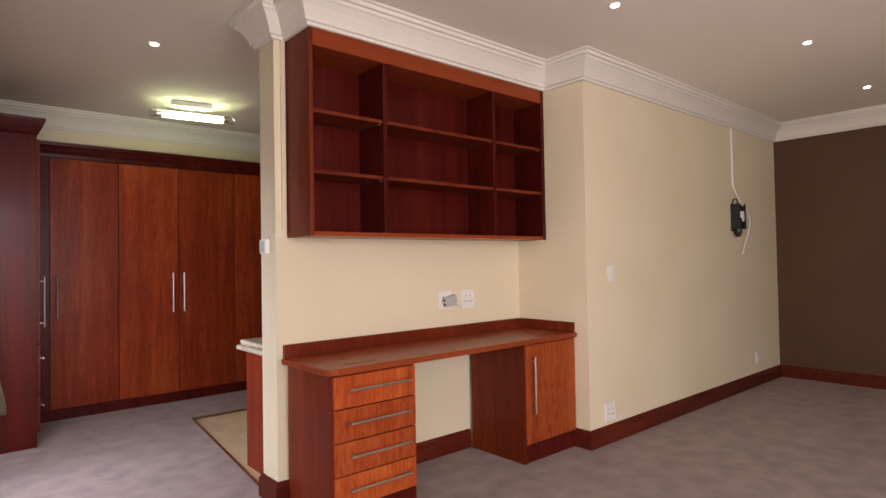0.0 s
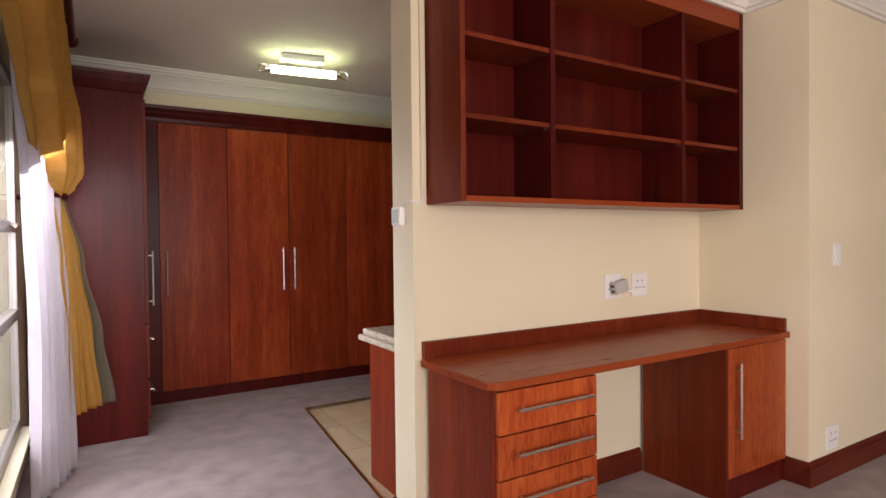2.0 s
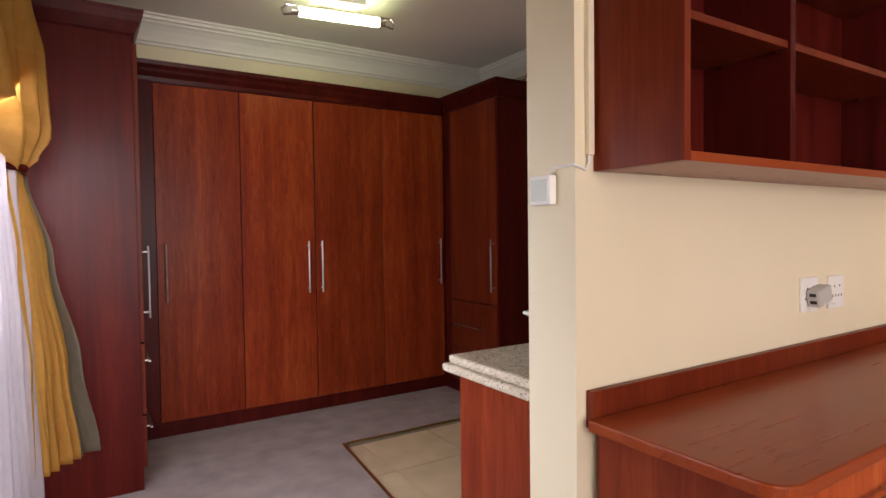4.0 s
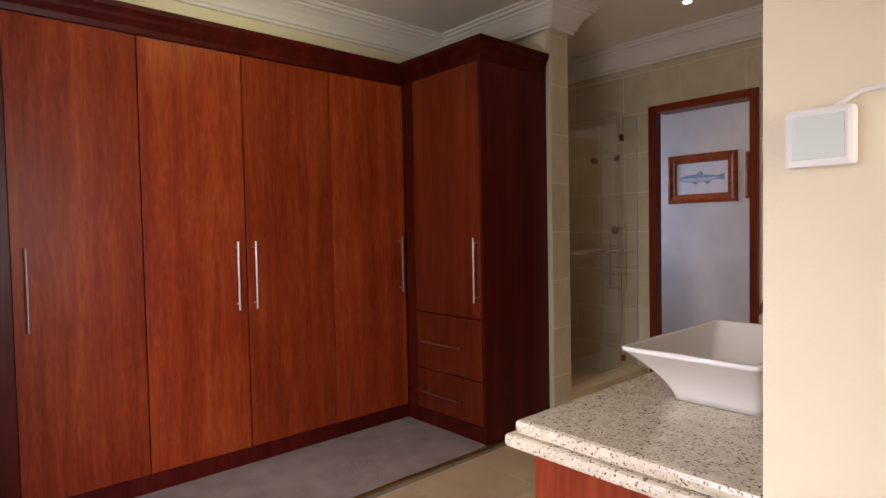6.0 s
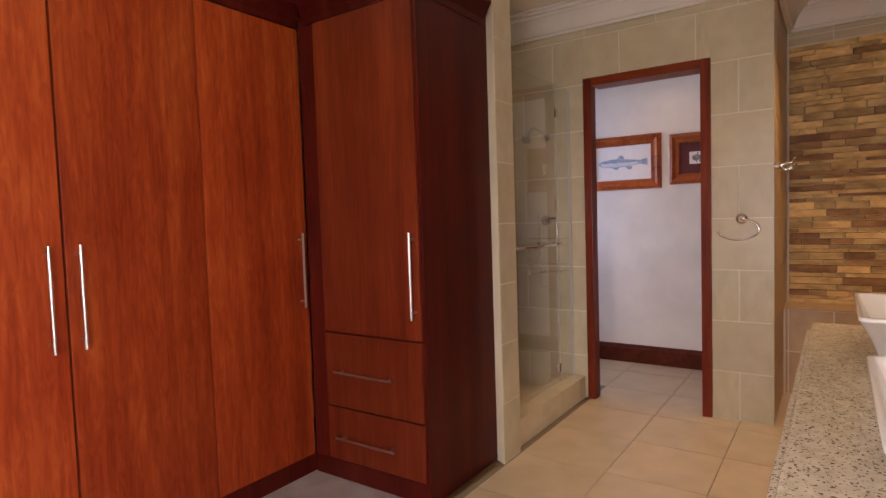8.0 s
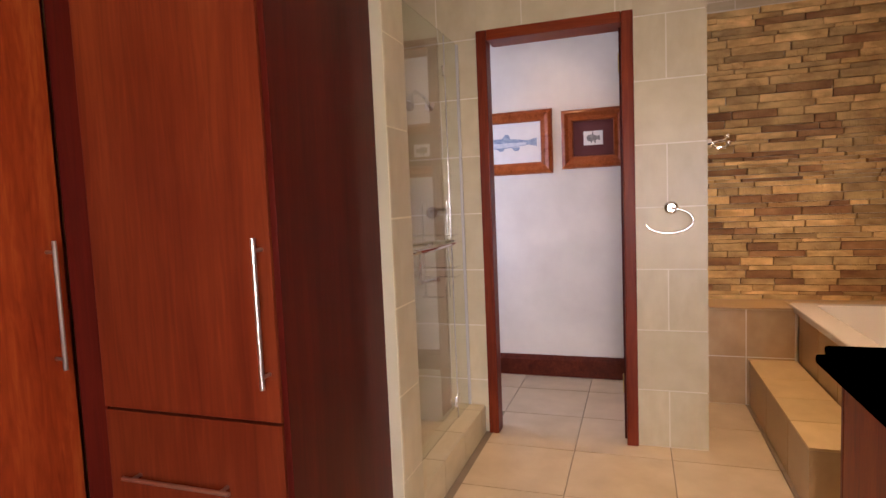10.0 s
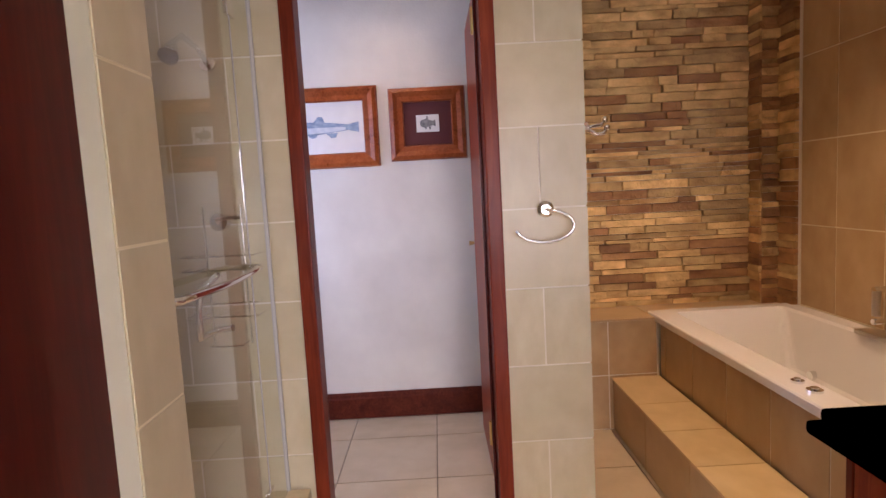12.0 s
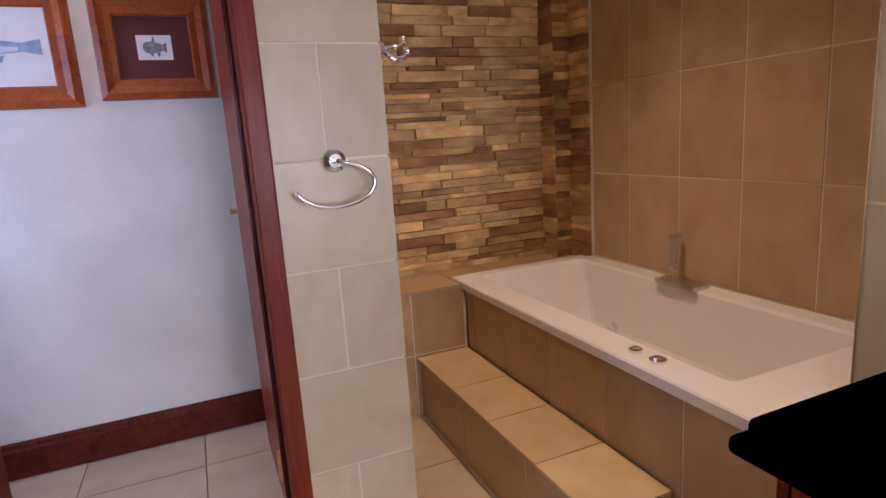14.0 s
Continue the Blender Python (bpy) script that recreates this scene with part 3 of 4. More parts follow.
for x0, x1 in ((1.399, 1.824), (1.852, 2.681), (2.709, 3.161)):
    for z in (1.705, 2.013):
        s = part("shelf", blk((x0, 2.452, z), (x1, 2.689, z + 0.019)), WOOD, sh, bevel=0.0015)
        for py in (2.47, 2.62):
            part("shelf_pin", blk((x1 - 0.016, py - 0.006, z - 0.010), (x1 - 0.002, py + 0.006, z - 0.001)), CHROME, s)


def socket(name, x, y, z, w, h, axis="y", label="white plastic wall socket", holes=True, category="socket"):
    """A wall plate whose face looks toward lower y, or lower x."""
    t = thing(name, (x, y, z), label, category)

    def at(u0, u1, z0, z1, d0, d1):
        if axis == "y":
            return blk((x + u0, y - d1, z + z0), (x + u1, y - d0, z + z1))
        return blk((x - d1, y + u0, z + z0), (x - d0, y + u1, z + z1))
    part("plate", at(-w / 2, w / 2, -h / 2, h / 2, 0.001, 0.010), PLASTIC, t, bevel=0.003)
    if holes:
        for u, v in ((-0.020, 0.022), (0.020, 0.022), (-0.033, -0.014), (-0.011, -0.014), (0.011, -0.014), (0.033, -0.014)):
            part("pin_hole", at(u - 0.003, u + 0.003, v - 0.004, v + 0.004, 0.0105, 0.0112), BLACK, t)
    else:
        part("switch", at(-w * 0.2, w * 0.2, -h * 0.3, h * 0.3, 0.0105, 0.014), PLASTIC, t, bevel=0.001)
    return t


s1 = socket("wall_socket", 2.47, 2.706, 0.998, 0.118, 0.124)
socket("wall_socket", 2.672, 2.706, 0.996, 0.122, 0.122)
tr = thing("plug_adapter", (2.485, 2.66, 0.99), "grey plug-in adapter hanging in the wall socket", "adapter")
part("case", blk((2.440, 2.650, 0.965), (2.535, 2.694, 1.025)), GREYPLASTIC, tr, bevel=0.008)
for z in (0.978, 1.005):
    part("port", blk((2.4385, 2.660, z), (2.4397, 2.682, z + 0.012)), BLACK, tr)
part("earth_pin", tubes(((2.530, 2.672, 0.962), (2.560, 2.660, 0.945)), r=0.006), PLASTIC, tr)
tr.rotation_euler = (0, radians(-14), 0)
socket("light_switch", 3.466, 2.112, 1.148, 0.075, 0.115, holes=False, label="white plastic light switch", category="switch")
socket("wall_socket", 3.42, 2.112, 0.212, 0.12, 0.12)
socket("wall_socket", 5.937, 2.112, 0.27, 0.07, 0.11, holes=False, label="small white wall outlet plate")
# sensor box and cable duct on the end of the niche wall
sb = thing("sensor_box", (1.27, 2.77, 1.3), "small white alarm sensor box with a cable", "sensor")
part("case", blk((1.286, 2.770, 1.307), (1.311, 2.850, 1.385)), PLASTIC, sb, bevel=0.006)
part("lens", blk((1.2825, 2.780, 1.317), (1.2855, 2.840, 1.375)), plain("sensor_lens", (0.6, 0.66, 0.6), 0.2), sb)
part("cable", tubes([(1.304, 2.795, 1.386), (1.304, 2.765, 1.402), (1.306, 2.701, 1.404), (1.316, 2.699, 1.400), (1.34, 2.698, 1.393), (1.352, 2.697, 1.41), (1.353, 2.698, 1.45)], r=0.0035), PLASTIC, sb)
du = thing("cable_duct", (1.355, 2.70, 1.43), "cream plastic cable duct beside the shelf unit", "cable duct")
part("duct", blk((1.346, 2.690, 1.43), (1.366, 2.705, 2.434)), CREAM, du, bevel=0.002)
# bracket with a dangling cable on the long wall
br = thing("wall_bracket", (5.50, 2.11, 1.6), "black metal television bracket with a loose white cable", "bracket")
part("back_plate", blk((5.43, 2.092, 1.48), (5.575, 2.111, 1.73)), BLACK, br, bevel=0.004)
for sx in (5.42, 5.556):
    part("side_arm", blk((sx, 2.030, 1.50), (sx + 0.019, 2.091, 1.73)), BLACK, br, bevel=0.003)
part("swivel", tubes(((5.50, 2.075, 1.43), (5.50, 2.075, 1.47), (5.50, 2.075, 1.60)), r=[0.018, 0.034, 0.034], sides=14), BLACK, br)
part("knob", blk((5.515, 2.035, 1.57), (5.552, 2.085, 1.665)), PLASTIC, br, "white clamp piece", bevel=0.008)
part("hoop", tubes([(5.44, 2.10, 1.73), (5.46, 2.09, 1.775), (5.53, 2.09, 1.78), (5.565, 2.10, 1.73)], r=0.005), BLACK, br)
part("cable", tubes([(5.490, 2.104, 1.90), (5.50, 2.09, 1.84), (5.53, 2.06, 1.75), (5.60, 2.035, 1.67), (5.66, 2.03, 1.58), (5.665, 2.045, 1.48), (5.64, 2.07, 1.38), (5.61, 2.085, 1.27)], r=0.006), PLASTIC, br, "loose white cable")
du = thing("cable_duct", (5.485, 2.13, 1.96), "thin white cable duct down from the cornice", "cable duct")
part("duct", blk((5.473, 2.097, 1.90), (5.497, 2.111, 2.434)), PLASTIC, du, bevel=0.002)


# ---- lamps ----
def downlight(x, y):
    t = thing("downlight", (x, y, TOP), "small round recessed ceiling downlight, lit", "downlight", "ceiling downlights")
    bm = bmesh.new()
    tube(bm, ((x, y, TOP - 0.006), (x, y, TOP - 0.001)), 0.032, 24)
    part("rim", bm, PLASTIC, t)
    bm = bmesh.new()
    tube(bm, ((x, y, TOP - 0.009), (x, y, TOP - 0.0065)), 0.022, 20)
    part("bulb", bm, BULB, t)
    return t


# Last five house the bathroom spots; room-middle and shower fittings are made up.
for x, y in ((2.70, 1.547), (4.136, 1.077), (5.62, 1.10), (0.961, 3.60), (4.45, 3.2), (3.9, 4.2), (2.9, 3.2), (4.0, 5.25), (5.15, 4.45)):
    downlight(x, y)
lamp = thing("ceiling_lamp", (1.54, 4.75, TOP), "chrome ceiling lamp with one lit glass tube", "ceiling lamp")
part("ceiling_plate", blk((1.37, 4.70, TOP - 0.045), (1.68, 4.80, TOP - 0.001)), PLASTIC, lamp, bevel=0.004)
part("tube", tubes(((1.305, 4.75, 2.485), (1.77, 4.75, 2.485)), r=0.028, sides=18), TUBE, lamp, "glowing frosted glass tube")
for sx, x in ((-1, 1.304), (1, 1.771)):
    part("end_cap", tubes(((x, 4.75, 2.485), (x + sx * 0.04, 4.75, 2.485)), r=0.020, sides=16), CHROME, lamp)
    part("end_loop", tubes(((x + sx * 0.035, 4.75, 2.47), (x + sx * 0.085, 4.75, 2.46), (x + sx * 0.095, 4.75, 2.49), (x + sx * 0.07, 4.75, 2.515), (x, 4.75, 2.515)), r=0.008), CHROME, lamp)
    part("arm", blk((x - sx * 0.12 - 0.01, 4.735, 2.51), (x - sx * 0.12 + 0.01, 4.765, TOP - 0.04)), CHROME, lamp)


lamp.location, lamp.rotation_euler = (1.556, 4.79, TOP), (0, 0, -0.15)

# ---- vanity ----
van = thing("vanity_cabinet", (2.4, 3.15, 0), "mahogany vanity cabinet with doors under a granite top", "cabinet")
part("body", blk((1.455, 2.87, 0.10), (3.418, 3.40, 0.719)), WOOD_DARK, van)
part("side_panel", blk((1.435, 2.87, 0.0), (1.454, 3.42, 0.719)), WOOD_JAMB, van, bevel=0.002)
part("side_panel", blk((3.419, 2.87, 0.0), (3.438, 3.42, 0.719)), WOOD, van, bevel=0.002)
part("plinth", blk((1.455, 2.87, 0.0), (3.418, 3.37, 0.098)), WOOD_DARK, van)
for i in range(4):
    x0 = 1.458 + i * 0.490
    d = part("door", blk((x0, 3.401, 0.105), (x0 + 0.486, 3.420, 0.714)), WOOD_FIG, van, bevel=0.002)
    hx = x0 + (0.455 if i % 2 == 0 else 0.040)
    handle(d, (hx, 3.42, 0.32), (hx, 3.42, 0.66), (0, 0.030, 0))
top = thing("granite_countertop", (2.45, 3.15, 0.720), "speckled cream granite top with a double bullnose edge", "countertop")
part("slab", blk((1.392, 2.868, 0.720), (3.482, 3.478, 0.750)), GRANITE, top, bevel=0.011)
part("upper_slab", blk((1.410, 2.868, 0.7505), (3.464, 3.460, 0.782)), GRANITE, top, bevel=0.012)


def basin(x, y, z, lx, ly, h):
    """A square flared bowl with curved outer walls and a sunk inside."""
    t = thing("basin", (x, y, z), "white ceramic rectangular vessel basin with flared sides", "basin", "vanity basins")
    bm = bmesh.new()

    def ring(fx, fy, zz):
        out = []
        r = 0.018
        ax, ay = lx / 2 * fx, ly / 2 * fy
        for sx, sy, a0 in ((1, 1, 0), (-1, 1, 90), (-1, -1, 180), (1, -1, 270)):
            for k in range(4):
                a = radians(a0 + 30 * k)
                out.append(bm.verts.new((x + sx * (ax - r) + r * math.cos(a), y + sy * (ay - r) + r * math.sin(a), z + zz)))
        return out
    prof = [(0.39, 0.65, 0)] + [(0.40 + 0.58 * (k / 8) ** 1.5, 0.66 + 0.32 * (k / 8) ** 1.3, h * 0.92 * k / 8) for k in range(9)]
    prof += [(1.0, 1.0, h * 0.94), (1.0, 1.0, h * 0.985), (0.99, 0.985, h), (0.95, 0.925, h), (0.935, 0.905, h * 0.97), (0.72, 0.80, h * 0.74), (0.50, 0.68, h * 0.42), (0.36, 0.58, h * 0.30), (0.2, 0.3, h * 0.28)]
    rings = [ring(*p) for p in prof]
    for a, b in zip(rings, rings[1:]):
        for k in range(16):
            bm.faces.new((a[k], a[(k + 1) % 16], b[(k + 1) % 16], b[k]))
    bm.faces.new(rings[0][::-1])
    bm.faces.new(rings[-1])
    part("bowl", bm, CERAMIC, t, smooth=True)
    part("waste", tubes(((x, y, z + h * 0.285), (x, y, z + h * 0.295)), r=0.025, sides=18), CHROME, t, "chrome waste plug")
    return t


def tap(x, y, z):
    t = thing("tap", (x, y, z), "chrome wall-mounted curved basin spout", "tap", "basin taps")
    pts = [(x, y, z)] + [(x, y + 0.02 + 0.13 * k / 5, z + 0.0) for k in range(6)]
    pts += [(x, y + 0.15 + 0.045 * math.sin(a), z - 0.045 + 0.045 * math.cos(a)) for a in [radians(15 * k) for k in range(1, 7)]] + [(x, y + 0.195, z - 0.075)]
    part("spout", tubes(pts, r=0.014, sides=14), CHROME, t, smooth=True)
    part("wall_rose", tubes(((x, y + 0.001, z), (x, y + 0.012, z)), r=0.03, sides=18), CHROME, t)
    return t


for bx in (1.93, 2.93):
    basin(bx, 3.17, 0.783, 0.55, 0.32, 0.155)
    tap(bx, 2.897, 1.06)
mir = thing("mirror", (2.5, 2.875, 0.9), "large frameless mirror above the vanity", "mirror")
part("glass", blk((1.42, 2.888, 0.93), (3.46, 2.896, 2.2)), MIRROR, mir)

# ---- bath ----
BX0, BX1, BY0, BY1, BZ = 3.657, 5.262, 2.386, 3.150, 0.589
bath = thing("bathtub", (4.45, 2.8, 0), "white built-in rectangular bathtub with jets", "bathtub")
bm = bmesh.new()


def brect(x0, x1, y0, y1, z, r=0.05):
    out = []
    for cx, cy, a0 in ((x1 - r, y1 - r, 0), (x0 + r, y1 - r, 90), (x0 + r, y0 + r, 180), (x1 - r, y0 + r, 270)):
        for k in range(5):
            a = radians(a0 + 22.5 * k)
            out.append(bm.verts.new((cx + r * math.cos(a), cy + r * math.sin(a), z)))
    return out


rings = [brect(BX0, BX1, BY0, BY1, BZ - 0.035, 0.006), brect(BX0, BX1, BY0, BY1, BZ - 0.006, 0.006), brect(BX0 + 0.005, BX1 - 0.005, BY0 + 0.005, BY1 - 0.005, BZ, 0.006), brect(BX0 + 0.18, BX1 - 0.07, BY0 + 0.085, BY1 - 0.115, BZ, 0.03),
         brect(BX0 + 0.188, BX1 - 0.078, BY0 + 0.093, BY1 - 0.123, BZ - 0.012, 0.03), brect(BX0 + 0.26, BX1 - 0.19, BY0 + 0.115, BY1 - 0.15, BZ - 0.28, 0.06), brect(BX0 + 0.32, BX1 - 0.26, BY0 + 0.16, BY1 - 0.20, BZ - 0.40, 0.08)]
for a, b in zip(rings, rings[1:]):
    for k in range(20):
        bm.faces.new((a[k], a[(k + 1) % 20], b[(k + 1) % 20], b[k]))
bm.faces.new(rings[-1])
part("tub", bm, TUB, bath, smooth=False)
for jx, jy, r in ((4.118, 3.086, 0.020), (4.030, 3.088, 0.024)):
    b2 = tubes(((jx, jy, BZ), (jx, jy, BZ + 0.008)), r=r, sides=20)
    tube(b2, ((jx, jy, BZ + 0.008), (jx, jy, BZ + 0.014)), r * 0.55, 16)
    part("air_button", b2, CHROME, bath)
part("jet", tubes(((4.91, 2.485, 0.318), (4.91, 2.522, 0.315)), r=0.022, sides=16), CHROME, bath, "chrome water jet")
part("jet", tubes(((4.33, 3.015, 0.45), (4.33, 2.99, 0.445)), r=0.022, sides=16), CHROME, bath, "chrome water jet")
part("overflow_filler", blk((4.46, 2.42, 0.585), (4.66, 2.505, 0.604)), STEEL, bath, "flat steel waterfall filler", bevel=0.004)
hs = thing("hand_shower_rail", (4.625, 2.386, 0.7), "short chrome rail with knobs on the tiled wall", "rail")
part("bar", tubes(((4.625, 2.437, 0.66), (4.625, 2.437, 0.765)), r=0.016, sides=14), STEEL, hs)
for z in (0.635, 0.77):
    part("knob", tubes(((4.625, 2.40, z), (4.625, 2.45, z)), r=0.013, sides=14), CHROME, hs)
apron = structure("bath_apron", blk((3.52, 3.08, 0), (5.165, 3.122, 0.548), (5.268, 2.376, 0), (5.475, 3.67, 0.565), (5.165, 3.13, 0), (5.268, 3.67, 0.565)), GROUT, "tiled bath surround and ledge", "bath surround")
step = structure("bath_step", blk((3.94, 3.131, 0), (5.16, 3.369, 0.262)), GROUT, "tiled step in front of the bath", "step")

# ---- shower ----
kerb = structure("shower_kerb", blk((3.424, 4.78, 0), (4.45, 4.92, 0.140)), GROUT, "tiled kerb under the shower glass", "kerb")
structure("shower_tray", blk((3.424, 4.92, 0.0), (4.45, 5.75, 0.03)), FLOORTILE, "tiled shower floor", "shower floor")
show = thing("shower_screen", (4.0, 4.86, 0.14), "clear frameless glass shower door with fixed panel", "shower screen")
g = part("glass_door", blk((3.435, 4.856, 0.160), (4.225, 4.863, 2.065)), GLASS, show, bevel=0.0015)
g2 = part("fixed_panel", blk((4.232, 4.856, 0.152), (4.445, 4.863, 2.065)), GLASS, show, bevel=0.0015)
for q in (g, g2):
    q.visible_shadow = False
part("wall_channel", blk((4.438, 4.850, 0.150), (4.448, 4.869, 2.065)), GREYPLASTIC, show)
part("edge_seal", blk((4.2255, 4.855, 0.160), (4.2315, 4.864, 2.060)), GREYPLASTIC, show)
for z in (0.22, 1.86):
    part("hinge", blk((4.20, 4.850, z), (4.26, 4.869, z + 0.05)), CHROME, show, bevel=0.002)
bar = [(3.57, 4.858, 1.06), (3.57, 4.82, 1.06)] + [(3.57 + 0.58 * k / 10, 4.80 - 0.025 * math.sin(math.pi * k / 10), 1.06) for k in range(11)] + [(4.15, 4.82, 1.06), (4.15, 4.858, 1.06)]
part("towel_bar", tubes(bar, r=0.010, sides=12), CHROME, show, "curved chrome towel bar", smooth=True)
part("inner_handle", tubes([(3.95, 4.862, 1.07), (3.95, 4.92, 1.02), (3.95, 4.93, 0.95), (3.95, 4.93, 0.88), (3.97, 4.92, 0.89), (4.03, 4.9, 0.89), (4.04, 4.864, 0.89)], r=0.010), CHROME, show, smooth=True)
head = thing("overhead_shower", (4.44, 5.02, 1.79), "chrome shower head on a bent arm", "shower head")
part("arm", tubes([(4.444, 5.02, 1.76), (4.36, 5.02, 1.80), (4.24, 5.02, 1.81), (4.16, 5.02, 1.77)], r=0.009), CHROME, head)
part("rose", tubes([(4.17, 5.02, 1.775), (4.13, 5.02, 1.725), (4.125, 5.02, 1.72)], r=[0.010, 0.030, 0.030], sides=18), CHROME, head)
part("wall_flange", tubes([(4.446, 5.02, 1.76), (4.435, 5.02, 1.765)], r=0.028, sides=16), CHROME, head)
mix = thing("shower_mixer", (4.44, 5.02, 1.20), "chrome lever shower mixer", "mixer tap")
part("body", tubes([(4.446, 5.02, 1.20), (4.40, 5.02, 1.20)], r=0.032, sides=18), CHROME, mix)
part("lever", tubes([(4.40, 5.02, 1.20), (4.385, 5.02, 1.21), (4.36, 4.97, 1.215), (4.35, 4.92, 1.215)], r=0.008), CHROME, mix)
rack = thing("wire_rack", (4.40, 5.2, 0.75), "two-tier chrome wire soap rack", "soap rack")
for z in (0.86, 1.03):
    runs = [[(4.445, 4.89, z), (4.36, 4.89, z), (4.36, 5.15, z), (4.445, 5.15, z)], [(4.445, 4.89, z + 0.05), (4.36, 4.89, z + 0.05), (4.36, 5.15, z + 0.05), (4.445, 5.15, z + 0.05)]]
    runs += [[(4.36, y, z), (4.445, y, z)] for y in (4.94, 4.99, 5.05, 5.10)]
    part("shelf", tubes(*runs, r=0.003, sides=6), CHROME, rack)
part("upright", tubes([(4.443, 4.95, 0.74), (4.443, 4.95, 1.26)], [(4.443, 5.09, 0.74), (4.443, 5.09, 1.26)], r=0.004, sides=6), CHROME, rack)
part("lower_tray", tubes([(4.445, 4.96, 0.75), (4.37, 4.96, 0.75), (4.37, 5.08, 0.75), (4.445, 5.08, 0.75)], r=0.003, sides=6), CHROME, rack)


# ---- towel ring, hook, doorway, pictures ----
ring = thing("towel_ring", (4.44, 3.818, 1.18), "chrome open towel ring on a round rose", "towel ring")
part("rose", tubes([(4.449, 3.825, 1.182), (4.435, 3.825, 1.182), (4.425, 3.825, 1.182)], r=[0.030, 0.030, 0.018], sides=24), CHROME, ring, smooth=False)
part("ring", tubes([(4.43, 3.825, 1.182), (4.395, 3.822, 1.182)] + [(4.39, 3.838 - 0.105 * math.cos(radians(v)), 1.122 + 0.058 * math.sin(radians(v))) for v in range(80, -171, -10)], r=0.0062, sides=12), CHROME, ring, smooth=True)
hook = thing("robe_hook", (4.50, 3.65, 1.47), "small chrome double robe hook", "hook")
part("base", tubes([(4.50, 3.666, 1.475), (4.50, 3.645, 1.475)], r=0.022, sides=16), CHROME, hook)
for dx, dz in ((-0.012, -0.014), (0.014, 0.020)):
    bm = tubes([(4.50, 3.65, 1.475), (4.505 + dx, 3.615, 1.462 + dz), (4.51 + dx, 3.585, 1.466 + dz), (4.512 + dx, 3.572, 1.482 + dz)], r=0.008)
    bmesh.ops.create_uvsphere(bm, u_segments=12, v_segments=8, radius=0.012, matrix=Matrix.Translation((4.512 + dx, 3.572, 1.486 + dz)))
    part("prong", bm, CHROME, hook, smooth=True)

dr = thing("door_1", (4.45, 4.37, 0), "dark mahogany door frame with the door standing open inward", "door", "", "structure")
for y0, y1, x1 in ((3.985, 4.040, 4.59), (4.696, 4.750, 4.525)):
    part("jamb", blk((4.432, y0, 0.0), (x1, y1, 2.118)), WOOD_JAMB, dr, bevel=0.006)
part("head", blk((4.432, 4.0405, 2.065), (4.59, 4.6955, 2.118)), WOOD_Y, dr, bevel=0.006)
part("stop", blk((4.52, 4.0405, 0.0), (4.535, 4.053, 2.064)), WOOD_DARK, dr)
leaf = part("leaf", blk((4.595, 4.006, 0.012), (5.26, 4.039, 2.055)), WOOD_JAMB, dr, "door leaf seen on edge", bevel=0.003)
for z in (0.22, 1.86):
    part("hinge", tubes([(4.588, 4.052, z), (4.588, 4.052, z + 0.10)], r=0.008), BRASS, leaf)
part("knob", tubes([(5.20, 4.044, 1.0), (5.20, 4.06, 1.0), (5.20, 4.07, 1.0)], r=[0.008, 0.010, 0.014], sides=14), BRASS, leaf)


def fish(t, y, z, length, height, x, material, fat):
    """A printed fish outline, body and fins."""
    bm = bmesh.new()
    n = 22
    up, dn = [], []
    for k in range(n + 1):
        s = k / n
        w = height / 2 * (math.sin(math.pi * min(1, s * 1.02) ** 0.75) ** fat * (1 - 0.45 * s) + 0.12 * s)
        if s > 0.86:
            w += height * 0.30 * ((s - 0.86) / 0.14) ** 0.8
        yy = y + length / 2 - s * length
        up.append(bm.verts.new((x, yy, z + w)))
        dn.append(bm.verts.new((x, yy, z - w)))
    for k in range(n):
        bm.faces.new((up[k], up[k + 1], dn[k + 1], dn[k]))
    for s, h in ((0.45, 0.55), (-0.35, -0.42), (-0.62, -0.45)):
        c = abs(s)
        yy = y + length / 2 - c * length
        sg = 1 if h > 0 else -1
        a = [bm.verts.new(p) for p in ((x, yy + length * 0.07, z + sg * height * 0.38), (x, yy - length * 0.09, z + sg * height * 0.36), (x, yy - length * 0.06, z + height * (h + sg * 0.22)), (x, yy, z + height * (h + sg * 0.25)))]
        bm.faces.new(a)
    part("fish_print", bm, material, t)
    if length > 0.2:
        belly = bmesh.new()
        line = []
        for k in range(19):
            c = 0.06 + 0.76 * k / 18
            w = height / 2 * (math.sin(math.pi * c ** 0.75) ** fat * (1 - 0.45 * c) + 0.12 * c)
            yy = y + length / 2 - c * length
            line.append((belly.verts.new((x - 0.0006, yy, z + 0.1 * w)), belly.verts.new((x - 0.0006, yy, z - 0.82 * w))))
        for (a, b), (c, d) in zip(line, line[1:]):
            belly.faces.new((a, c, d, b))
        part("fish_belly", belly, FISHPALE, t, "paler printed belly")


